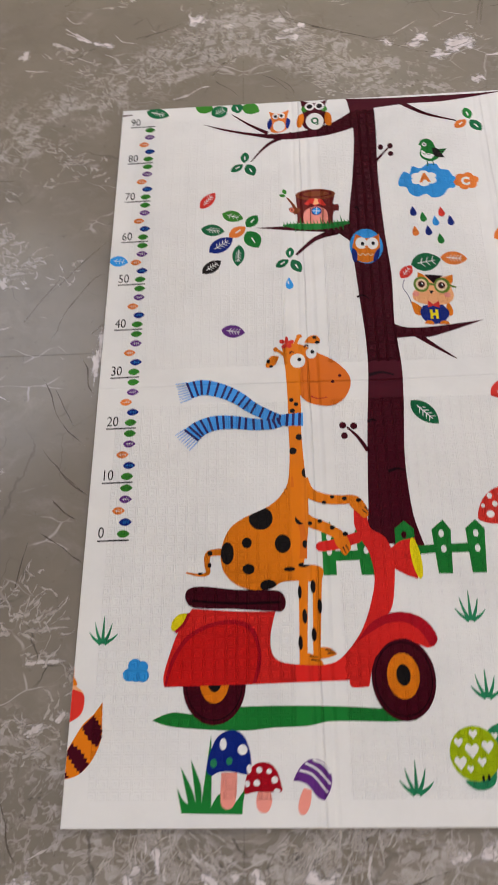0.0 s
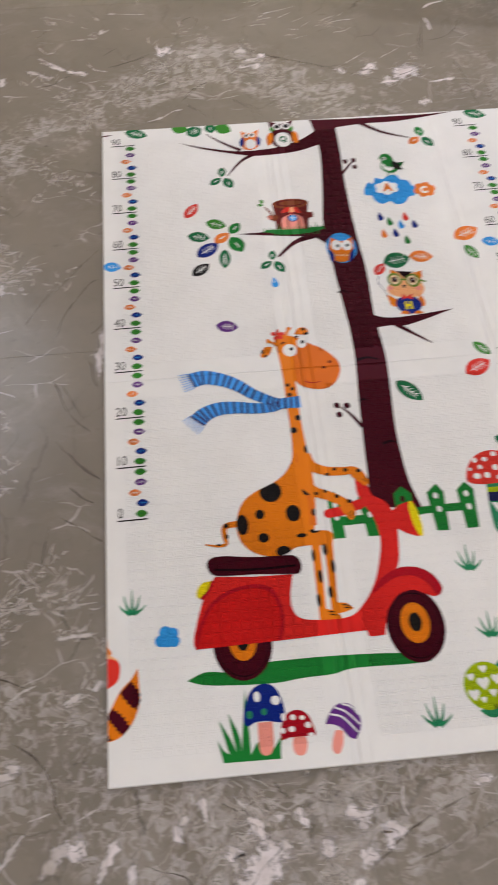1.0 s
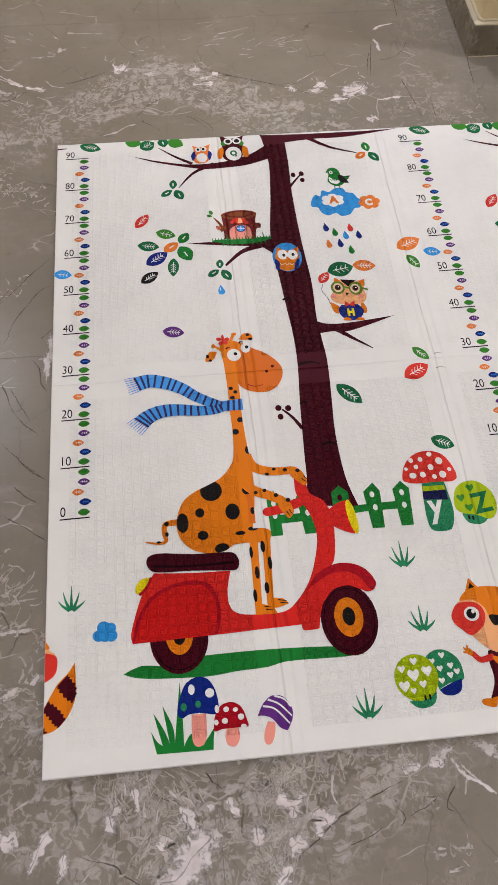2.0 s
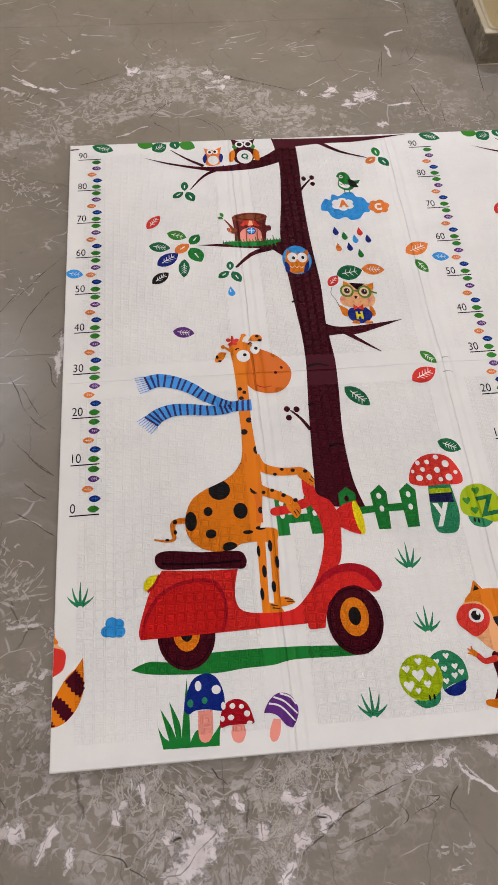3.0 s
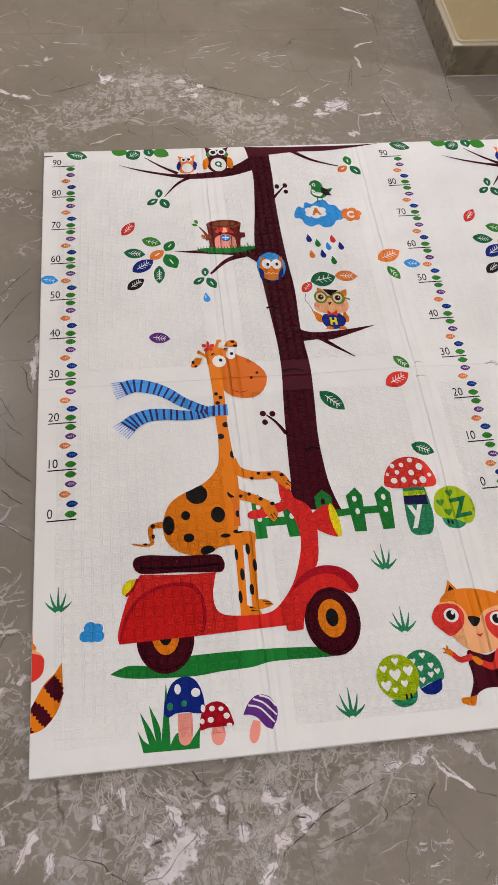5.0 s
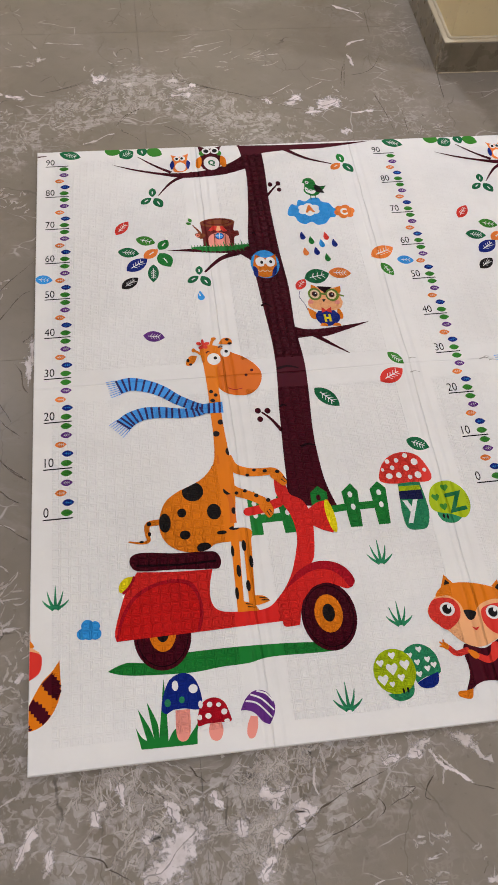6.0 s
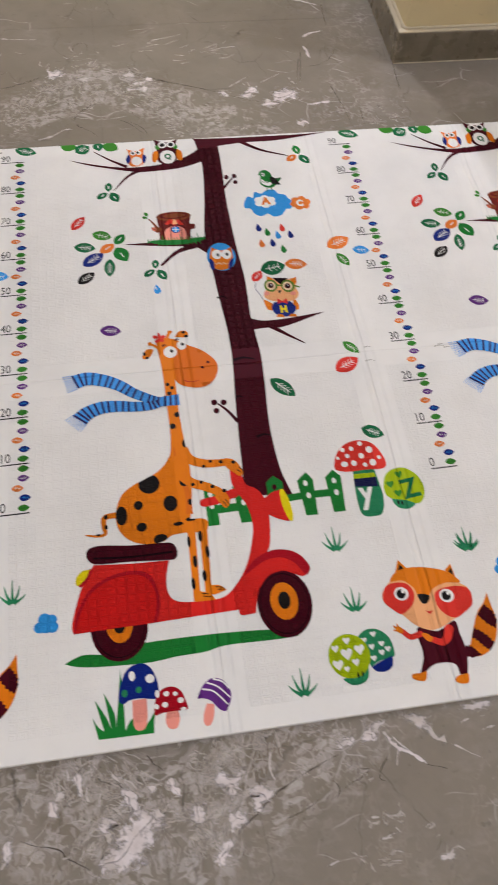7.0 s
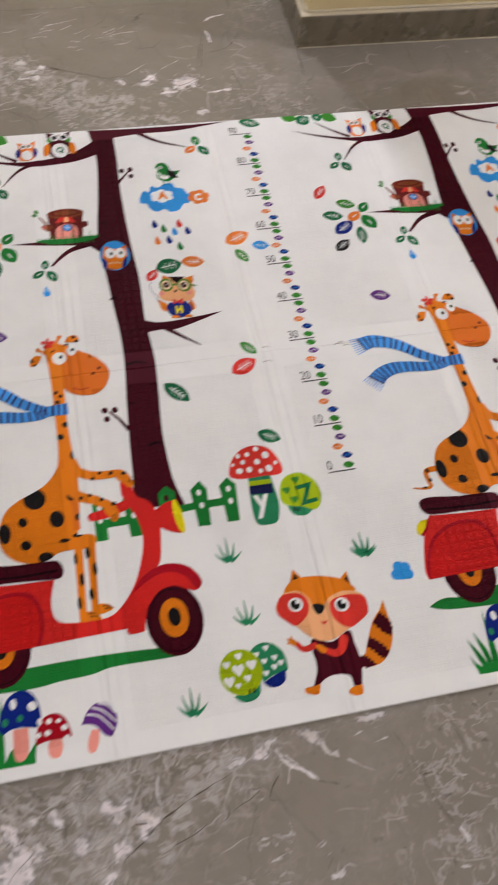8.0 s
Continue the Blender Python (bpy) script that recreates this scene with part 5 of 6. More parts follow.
    printed("nose", r, [(blob([(0.941, 0.237), (0.954, 0.237), (0.967, 0.23), (0.958, 0.216), (0.947, 0.215), (0.941, 0.228)]), BLACK, 7)])
    printed("mouth", r, [(blob([(0.949, 0.199, 1), (0.957, 0.196), (0.966, 0.198, 1), (0.957, 0.19)]), LEAF_RED, 7)])
    printed("arm", r, [(capped([(0.924, 0.149), (0.901, 0.145), (0.887, 0.159)], 0.014, 0.011), LEAF_RED, 4), (blob([(0.872, 0.17), (0.881, 0.171), (0.888, 0.164), (0.884, 0.155), (0.875, 0.16)]), ORANGE, 5), (ribbon([(0.878, 0.168), (0.878, 0.178)], 0.005, 0.003), ORANGE, 5), (ribbon([(0.875, 0.167), (0.869, 0.174)], 0.005, 0.003), ORANGE, 5), (ribbon([(0.875, 0.163), (0.867, 0.164)], 0.005, 0.003), ORANGE, 5)])
    printed("arm", r, [(capped([(0.99, 0.152), (0.98, 0.132), (0.965, 0.125), (0.947, 0.134)], 0.02, 0.013), LEAF_RED, 5), (blob([(0.927, 0.149), (0.938, 0.148), (0.949, 0.136), (0.94, 0.129), (0.93, 0.138)]), ORANGE, 6)])
    each("foot", r, [(blob([(0.917, 0.069, 1), (0.91, 0.05), (0.897, 0.05), (0.883, 0.057), (0.885, 0.066), (0.902, 0.066, 1)]), ORANGE, 4), (blob([(1.005, 0.052, 1), (1.001, 0.034), (0.986, 0.032), (0.973, 0.039), (0.976, 0.047), (0.987, 0.051, 1)]), ORANGE, 4)])


SHIFT, SKEW = -PERIOD, 0.0125
raccoon()
for SHIFT, SKEW in ((0.0, 0.0), (PERIOD, -0.0125)):
    ruler()
    tree()
    foliage()
    rain_cloud()
    owls()
    stump()
    fence()
    scooter()
    giraffe()
    scarf()
    mushrooms()
    grass_and_cloud()
    raccoon()
SHIFT, SKEW = 0.0, 0.0
# short grey marks along the folds
FOLD_MARK = ink("fold_mark_grey", 176, 172, 168)
for x, y, l in ((1.165, 0.912, 0.03), (1.19, 0.906, 0.02), (1.178, 0.918, 0.016), (0.975, 0.93, 0.02), (0.969, 0.885, 0.026)):
    printed("fold_mark", play_mat, [(ribbon([(x, y), (x + l * 0.5, y + l * 0.12), (x + l, y - l * 0.05)], 0.0035, 0.0012), FOLD_MARK, 2)], "short grey mark on a fold")
for ob in [o for o in scene.objects if o.type == "EMPTY" and o.parent == play_mat and not o.children]:
    bpy.data.objects.remove(ob)


# ---- veins of the marble, lying in the polished surface ----
def vein_ink(name, tone, dark, lo, hi, grain, body=1.0):
    """Stone of a vein: it thins out raggedly from its middle line to its rim."""
    m, nt, bsdf = nodes_of(name)
    n = Net(nt)
    p = n.place()
    col = n.mix(n.step(n.noise(p, 24, 4, 0.6), 0.35, 0.7), tone, dark)
    col = n.mix(n.step(n.noise(p, 95, 3), 0.66, 0.76, 0, 0.5), col, [c * 0.45 for c in tone])
    n.put(col, bsdf.inputs["Base Color"])
    bsdf.inputs["Roughness"].default_value = 0.2
    core = nt.nodes.new("ShaderNodeAttribute")
    core.attribute_name = "core"
    ragged = n.math("MULTIPLY", n.math("SUBTRACT", n.noise(n.warp(p, 30, 0.02, 3), grain, 5, 0.7), 0.5), 2.5)
    n.put(n.step(n.math("ADD", core.outputs["Fac"], ragged), lo, hi, 0.0, body), bsdf.inputs["Alpha"])
    return m


VEIN = vein_ink("white_vein", (0.62, 0.565, 0.56), (0.46, 0.405, 0.375), 0.22, 0.75, 60, 0.9)
PATCH = vein_ink("white_patch", (0.66, 0.605, 0.61), (0.5, 0.445, 0.425), 0.3, 0.9, 70, 0.95)
SHARD = vein_ink("pale_shard", (0.57, 0.515, 0.48), (0.43, 0.38, 0.34), 0.3, 0.8, 60, 0.76)
CRYSTAL = vein_ink("white_crystal", (0.72, 0.66, 0.675), (0.56, 0.5, 0.495), 0.16, 0.7, 60, 1.0)
SEAM = vein_ink("lilac_grey_vein", (0.42, 0.385, 0.4), (0.34, 0.3, 0.29), 0.3, 0.9, 50, 0.7)
CRACK = vein_ink("dark_crack", (0.09, 0.072, 0.058), (0.15, 0.12, 0.095), 0.1, 0.75, 30, 0.9)
dice = random.Random(7)
LAY = [0]


def inlay(name, loops, colour, lift=0.0, fan=False):
    """Lay outlines into the floor, each with a middle line (or, as a fan, a middle point) that marks its core."""
    verts, faces, core = [], [], []
    for loop in loops:
        LAY[0] += 1
        z, base, n = 0.00006 + lift + LAY[0] % 30 * 0.000006, len(verts), len(loop)
        verts += [(x, y, z) for x, y in loop]
        core += [0.0] * n
        if fan:
            verts.append((sum(p[0] for p in loop) / n, sum(p[1] for p in loop) / n, z))
            core.append(1.6)
            faces += [(base + i, base + (i + 1) % n, base + n) for i in range(n)]
            continue
        h = n // 2
        for i in range(h):
            (ax, ay), (bx, by) = loop[i], loop[n - 1 - i]
            verts.append(((ax + bx) / 2, (ay + by) / 2, z))
            core.append(min(1.0, 4.0 * i / (h - 1), 4.0 * (h - 1 - i) / (h - 1)))
        for i in range(h - 1):
            faces.append((base + i, base + i + 1, base + n + i + 1, base + n + i))
            faces.append((base + n + i, base + n + i + 1, base + n - 2 - i, base + n - 1 - i))
    data = bpy.data.meshes.new(name)
    data.from_pydata(verts, [], faces)
    data.attributes.new("core", "FLOAT", "POINT").data.foreach_set("value", core)
    bm = bmesh.new()
    bm.from_mesh(data)
    bpy.data.meshes.remove(data)
    for f in bm.faces:
        f.normal_update()
        if f.normal.z < 0:
            f.normal_flip()
    return part(name, bm, colour, floor)


def rough_line(pts, w0, w1, wander):
    line = curve(pts, False, 9) if len(pts) > 2 else [tuple(pts[0][k] + (pts[1][k] - pts[0][k]) * i / 9 for k in (0, 1)) for i in range(10)]
    left, right = [], []
    knots = [(dice.uniform(0.45, 1.35), dice.uniform(-wander, wander)) for _ in range(len(line) // 3 + 3)]
    for i, p in enumerate(line):
        k, r = divmod(i, 3)
        wide, o = (knots[k][j] + (knots[k + 1][j] - knots[k][j]) * r / 3 for j in (0, 1))
        a, b = line[max(i - 1, 0)], line[min(i + 1, len(line) - 1)]
        dx, dy = b[0] - a[0], b[1] - a[1]
        d = math.hypot(dx, dy) or 1
        t = i / (len(line) - 1)
        w = (w0 + (w1 - w0) * t) * 0.68 * wide * dice.uniform(0.88, 1.12) * min(1, 0.15 + 5 * t, 0.15 + 5 * (1 - t))
        left.append((p[0] - dy / d * (w + o), p[1] + dx / d * (w + o)))
        right.append((p[0] + dy / d * (w - o), p[1] - dx / d * (w - o)))
    return left + right[::-1]


def crack(pts, w=0.0028):
    inlay("crack", [rough_line(pts, w, w * 0.6, 0.0016)], CRACK)


def streak(pts, w0, w1=None):
    inlay("vein", [rough_line(pts, w0 * 0.85, w0 * 0.4 if w1 is None else w1, w0 * 0.14)], VEIN)


def blotch(cx, cy, rx, ry, turn=0.0):
    """A ragged white patch with a few splinters round it."""
    n, loop = 44, []
    wave = [dice.uniform(0, 6.3) for _ in range(3)]
    c, s = math.cos(radians(turn)), math.sin(radians(turn))
    for i in range(n):
        a = 2 * math.pi * i / n
        r = 0.82 + 0.2 * math.sin(2 * a + wave[0]) + 0.16 * math.sin(3 * a + wave[1]) + 0.12 * math.sin(7 * a + wave[2]) + dice.uniform(-0.1, 0.13)
        x, y = 1.25 * rx * r * math.cos(a), 1.25 * ry * r * math.sin(a)
        loop.append((cx + x * c - y * s, cy + x * s + y * c))
    inlay("vein", [loop], PATCH, 0.0001, True)
    splinters(cx, cy, cx, cy, max(rx, ry) * 1.5, 8, 0.022)


def splinters(x0, y0, x1, y1, spread, count, size):
    """Short ragged shards strewn along a line; together they are past counting."""
    loops = []
    knots = [(dice.random(), dice.gauss(0, spread * 0.45)) for _ in range(2 + count // 9)]
    for _ in range(int(count * 0.58)):
        t, o = dice.choice(knots)
        t, o = t + dice.gauss(0, 0.045), o + dice.gauss(0, spread * 0.22)
        dx, dy = x1 - x0, y1 - y0
        d = math.hypot(dx, dy)
        nx, ny = (-dy / d, dx / d) if d else (dice.uniform(-1, 1), dice.uniform(-1, 1))
        cx, cy = x0 + dx * t + nx * o, y0 + dy * t + ny * o
        a = dice.choice((0.2, 0.9, 2.2, 2.8)) + dice.gauss(0, 0.3)
        l, b = size * dice.uniform(0.4, 1.7), dice.uniform(-0.9, 0.9)
        mid = (cx + l * 0.5 * math.cos(a), cy + l * 0.5 * math.sin(a))
        end = (mid[0] + l * 0.5 * math.cos(a + b), mid[1] + l * 0.5 * math.sin(a + b))
        loops.append(rough_line([(cx, cy), mid, end], size * dice.uniform(0.2, 0.55), size * 0.14, size * 0.06))
    ob = inlay("shards", loops, SHARD)
    ob["kind"] = "stuff"


def patch(pts, w):
    """A broad ragged run of white crystal with grey seams and broken edges."""
    if len(pts) < 3:
        pts = [pts[0], tuple((pts[0][k] + pts[1][k]) / 2 + dice.uniform(-0.1, 0.1) * w for k in (0, 1)), pts[1]]
    inlay("vein", [rough_line(pts, w * 1.3, w * 1.1, w * 0.2)], CRYSTAL, 0.0002)
    if w > 0.012:
        inlay("vein", [rough_line([(x + dice.uniform(-0.3, 0.3) * w, y + dice.uniform(-0.3, 0.3) * w) for x, y in pts], w * 0.2, w * 0.12, w * 0.2)], SEAM, 0.0004)
        splinters(*pts[0], *pts[-1], w * 1.1, 3 + int(w * 150), min(0.028, w))


for pts in ([(-0.011, 2.095), (0.054, 2.113), (0.117, 2.134), (0.165, 2.168)], [(0.239, 1.922), (0.277, 1.976), (0.32, 2.005)], [(0.257, 1.911), (0.267, 1.894), (0.296, 1.874), (0.324, 1.841)], [(0.252, 2.259), (0.263, 2.312), (0.291, 2.333), (0.309, 2.317), (0.308, 2.273)],
            [(0.44, 2.161), (0.471, 2.142), (0.525, 2.113), (0.609, 2.081), (0.675, 2.055), (0.72, 2.033)], [(0.822, 1.983), (0.844, 1.979), (0.865, 1.97)], [(1.035, 2.203), (1.018, 2.141), (0.998, 2.052)], [(0.406, 1.924), (0.452, 1.887), (0.473, 1.859), (0.475, 1.821)]):
    crack(pts, 0.0034)
for pts in ([(0.427, 1.965), (0.451, 1.93), (0.476, 1.902)], [(0.003, 2.158), (0.025, 2.178), (0.045, 2.193)], [(0.434, 2.213), (0.445, 2.182), (0.462, 2.148)], [(-0.212, 2.265), (-0.195, 2.279), (-0.174, 2.313)]):
    crack(pts, 0.002)
for pts in ([(0.056, -0.133), (0.1, -0.149), (0.137, -0.162), (0.154, -0.179), (0.185, -0.196), (0.197, -0.21)], [(0.205, -0.04), (0.234, -0.056), (0.258, -0.067), (0.271, -0.099), (0.273, -0.116), (0.283, -0.13)], [(0.31, -0.011), (0.326, -0.034), (0.349, -0.05)],
            [(0.449, -0.235), (0.468, -0.191), (0.491, -0.168), (0.529, -0.144), (0.563, -0.12), (0.601, -0.103), (0.638, -0.088), (0.676, -0.074), (0.704, -0.064), (0.74, -0.049)]):
    crack(pts, 0.0036)
for pts in ([(0.67, -0.105), (0.686, -0.134), (0.665, -0.154)], [(0.686, -0.134), (0.728, -0.119), (0.752, -0.104), (0.72, -0.1)], [(0.809, -0.072), (0.769, -0.119), (0.783, -0.134)], [(0.567, -0.169), (0.612, -0.16), (0.642, -0.142)], [(0.81, -0.056), (0.836, -0.079), (0.857, -0.101), (0.875, -0.115)]):
    crack(pts, 0.0026)
for pts in ([(-0.154, 1.185), (-0.108, 1.239), (-0.059, 1.304), (-0.005, 1.357)], [(-0.136, 1.043), (-0.117, 1.086), (-0.107, 1.128), (-0.07, 1.188), (-0.037, 1.235), (-0.003, 1.255)], [(-0.06, 1.018), (-0.034, 0.977), (-0.026, 0.932), (-0.003, 0.896)], [(-0.033, 1.071), (-0.018, 1.085), (-0.001, 1.106)], [(-0.142, 0.961), (-0.119, 0.925), (-0.096, 0.86), (-0.063, 0.813), (-0, 0.756)],
            [(-0.109, 0.934), (-0.078, 0.871), (-0.046, 0.816)], [(-0.133, 0.786), (-0.081, 0.726), (-0.049, 0.692), (-0.002, 0.651)], [(-0.084, 0.649), (-0.056, 0.619), (-0.02, 0.594)]):
    crack(pts, 0.0034)
for pts, w in (([(-0.207, 2.169), (-0.169, 2.138), (-0.132, 2.114)], 0.012), ([(-0.113, 2.093), (-0.077, 2.086), (-0.037, 2.073)], 0.03), ([(-0.055, 2.14), (-0.023, 2.095), (0.036, 2.079)], 0.009), ([(-0.21, 2.228), (-0.172, 2.185), (-0.139, 2.199)], 0.007), ([(-0.203, 2.087), (-0.177, 2.069), (-0.145, 2.068)], 0.034), ([(-0.165, 2.044), (-0.12, 2.017), (-0.089, 2.007)], 0.008)):
    streak(pts, w)
for pts, w in (([(0.871, 2.068), (0.909, 2.094), (0.959, 2.125)], 0.007), ([(0.764, 2.055), (0.792, 2.077), (0.851, 2.117)], 0.008), ([(0.795, 2.004), (0.827, 2.02), (0.871, 2.068)], 0.032), ([(-0.076, 2.046), (-0.058, 2.037), (-0.036, 2.022)], 0.008), ([(0.128, 1.842), (0.172, 1.853), (0.217, 1.883), (0.247, 1.887)], 0.012),
               ([(0.51, 2.327), (0.57, 2.341), (0.651, 2.365)], 0.008), ([(0.718, 2.257), (0.779, 2.274), (0.843, 2.278)], 0.008), ([(0.6, 2.245), (0.642, 2.237)], 0.009), ([(0.009, 2.374), (0.086, 2.365), (0.162, 2.359)], 0.009)):
    streak(pts, w)
for pts, w in (([(0.216, -0.205), (0.264, -0.173), (0.306, -0.142)], 0.062), ([(0.048, -0.127), (0.041, -0.16), (0.029, -0.183)], 0.026), ([(0.101, -0.155), (0.087, -0.169), (0.072, -0.184)], 0.007), ([(0.157, -0.011), (0.158, -0.035), (0.155, -0.058)], 0.007), ([(0.173, -0.013), (0.177, -0.037), (0.175, -0.064)], 0.017)):
    streak(pts, w)
for pts, w in (([(0.19, -0.051), (0.193, -0.069), (0.196, -0.086)], 0.014), ([(0.221, -0.02), (0.256, -0.052), (0.284, -0.07), (0.304, -0.092)], 0.022), ([(0.22, -0.068), (0.217, -0.086), (0.211, -0.102)], 0.006), ([(0.564, -0.032), (0.555, -0.073), (0.562, -0.101)], 0.013), ([(0.795, -0.035), (0.805, -0.049), (0.814, -0.066)], 0.013),
               ([(0.816, -0.082), (0.808, -0.11)], 0.009), ([(0.754, -0.042), (0.779, -0.031), (0.804, -0.013)], 0.03), ([(0.777, -0.214), (0.79, -0.229)], 0.006), ([(0.734, -0.191), (0.755, -0.193)], 0.009), ([(0.744, -0.232), (0.775, -0.231)], 0.01), ([(0.815, -0.061), (0.837, -0.081), (0.861, -0.104)], 0.012)):
    streak(pts, w)
for e, turn in (((0.2004, 2.1664, 0.0316, 0.0299), 20), ((0.2886, 2.1336, 0.0223, 0.0178), 0), ((0.7468, 2.0232, 0.0206, 0.0145), -10), ((0.9566, 2.0095, 0.0454, 0.0322), 15), ((0.8852, 1.9662, 0.0243, 0.0201), 0), ((-0.0027, 2.2795, 0.0113, 0.0155), 0), ((0.4731, 2.0975, 0.0299, 0.0236), -15), ((0.4391, 2.1462, 0.0226, 0.0269), 0),
                ((-0.0135, 0.9930, 0.0129, 0.0718), 0), ((-0.0060, 1.0470, 0.0087, 0.0460), 0)):
    blotch(*e, turn)
for e, turn in (((0.3265, -0.1243, 0.0140, 0.0156), 10), ((0.2268, -0.1243, 0.0075, 0.0116), 0), ((0.2307, -0.1525, 0.0127, 0.0133), 0), ((0.1411, -0.0678, 0.0151, 0.0100), 0), ((0.3194, -0.0779, 0.0120, 0.0090), 0), ((0.3644, -0.0893, 0.0164, 0.0070), -20), ((0.7126, -0.0469, 0.0193, 0.0085), 10), ((0.8739, -0.0264, 0.0302, 0.0143), -15),
                ((0.5241, -0.1227, 0.0197, 0.0189), 0), ((0.4700, -0.0903, 0.0264, 0.0141), -25), ((0.4977, -0.0746, 0.0089, 0.0102), 0), ((0.4064, -0.1359, 0.0162, 0.0195), 20), ((0.4780, -0.1546, 0.0172, 0.0126), 0), ((0.2263, -0.1971, 0.0270, 0.0129), 0), ((0.4339, -0.2224, 0.0147, 0.0092), 30)):
    blotch(*e, turn)
for ends, spread, count, size in (([(0.321, 2.232), (-0.07, 1.845)], 0.055, 170, 0.03), ([(0.43, 2.153), (0.596, 1.829)], 0.06, 150, 0.03), ([(0.229, 1.986), (0.341, 2.067)], 0.07, 60, 0.03), ([(0.884, 1.932), (1.049, 2.012)], 0.05, 40, 0.026), ([(0.544, 1.85), (0.792, 1.813)], 0.03, 50, 0.026),
                                  ([(0.125, -0.042), (0.263, -0.115)], 0.06, 60, 0.03), ([(0.388, -0.047), (0.567, -0.053)], 0.05, 110, 0.03), ([(0.428, -0.091), (0.434, -0.218)], 0.05, 80, 0.03), ([(0.175, -0.183), (0.361, -0.105)], 0.06, 70, 0.028), ([(0.634, -0.06), (0.607, -0.088)], 0.04, 14, 0.026),
                                  ([(0.643, -0.248), (0.848, -0.221)], 0.04, 26, 0.024), ([(-0.096, 0.105), (-0.068, 0.215)], 0.04, 30, 0.03), ([(1.07, 1.925), (1.313, 1.831)], 0.05, 40, 0.024)):
    splinters(*ends[0], *ends[1], spread, count, size)
for ends, spread, count, size in (([(-0.38, 2.016), (-0.047, 2.046)], 0.06, 30, 0.03), ([(-0.289, 1.555), (-0.078, 1.6)], 0.07, 60, 0.03), ([(-0.253, 1.273), (-0.115, 1.196)], 0.06, 40, 0.03), ([(-0.153, 0.294), (-0.059, 0.383)], 0.06, 40, 0.03), ([(-0.133, 0.146), (-0.025, 0.165)], 0.05, 40, 0.03), ([(0.622, -0.007), (0.808, -0.053)], 0.06, 30, 0.028)):
    splinters(*ends[0], *ends[1], spread, count, size)
for pts, w in (([(-0.239, 2.106), (-0.198, 2.085), (-0.159, 2.056)], 0.03), ([(-0.206, 2.151), (-0.17, 2.13), (-0.129, 2.106)], 0.008), ([(-0.108, 2.097), (-0.077, 2.081), (-0.045, 2.066)], 0.022), ([(-0.311, 1.996), (-0.268, 1.988), (-0.226, 1.985)], 0.01), ([(-0.308, 0.909), (-0.258, 0.918), (-0.202, 0.893)], 0.008),
               ([(-0.325, 0.863), (-0.296, 0.876), (-0.272, 0.89)], 0.008), ([(-0.118, 0.296), (-0.06, 0.299), (-0.011, 0.304)], 0.014), ([(-0.202, 0.173), (-0.172, 0.195), (-0.137, 0.209)], 0.012), ([(-0.22, -0.135), (-0.181, -0.092), (-0.144, -0.056)], 0.03), ([(-0.128, -0.144), (-0.09, -0.103), (-0.039, -0.088)], 0.042),
               ([(-0.021, -0.145), (0.007, -0.101), (0.022, -0.073)], 0.02), ([(-0.154, -0.044), (-0.104, -0.032)], 0.008), ([(-0.068, -0.053), (-0.015, -0.03)], 0.007), ([(-0.351, 1.122), (-0.285, 1.096), (-0.215, 1.105)], 0.008)):
    streak(pts, w)
for pts, w in (([(0.754, -0.044), (0.778, -0.029), (0.802, -0.012)], 0.03), ([(0.836, -0.009), (0.879, -0.03), (0.907, -0.065), (0.929, -0.079)], 0.03), ([(0.809, -0.04), (0.829, -0.068), (0.861, -0.104)], 0.01), ([(0.821, -0.066), (0.81, -0.103)], 0.008), ([(1.133, -0.151), (1.177, -0.16)], 0.009),
               ([(1.098, -0.312), (1.129, -0.317)], 0.009), ([(0.929, -0.079), (0.968, -0.104), (0.993, -0.12)], 0.006), ([(0.955, -0.043), (0.987, -0.037)], 0.008), ([(0.998, -0.064), (1.037, -0.057)], 0.01), ([(1.101, -0.127), (1.112, -0.178)], 0.006), ([(1.044, -0.307), (1.076, -0.329)], 0.005),
               ([(0.754, -0.271), (0.781, -0.273)], 0.006), ([(0.74, -0.235), (0.787, -0.223)], 0.007), ([(0.63, -0.263), (0.664, -0.255)], 0.01)):
    streak(pts, w)
for e, turn in (((-0.3108, 2.0542, 0.0225, 0.0233), 0), ((-0.0705, 0.1711, 0.0281, 0.0131), 15), ((-0.0187, 0.1960, 0.0147, 0.0133), 0), ((-0.2067, 0.0386, 0.0367, 0.0181), 0), ((-0.1827, 0.0530, 0.0195, 0.0122), 0), ((-0.2733, 0.7709, 0.0315, 0.0150), 0), ((-0.2714, 1.2346, 0.0205, 0.0223), 0)):
    blotch(*e, turn)
for e, turn in (((0.7102, -0.0450, 0.0183, 0.0076), 15), ((0.8701, -0.2791, 0.0196, 0.0106), 0), ((1.0055, -0.0145, 0.0359, 0.0116), 0), ((1.1301, -0.2600, 0.0114, 0.0205), 20)):
    blotch(*e, turn)
for pts in ([(-0.29, 0.27), (-0.23, 0.232), (-0.15, 0.199)], [(-0.213, 0.117), (-0.145, 0.071), (-0.112, 0.028), (-0.095, -0.032), (-0.068, -0.072)], [(-0.145, 0.434), (-0.135, 0.51), (-0.124, 0.562)], [(-0.106, 0.575), (-0.05, 0.537), (-0, 0.498)], [(-0.076, 0.72), (-0.044, 0.682), (-0.005, 0.657)], [(-0.382, 1.558), (-0.336, 1.572), (-0.273, 1.572)], [(-0.201, 1.113), (-0.168, 1.173), (-0.097, 1.278)]):
    crack(pts, 0.0036)
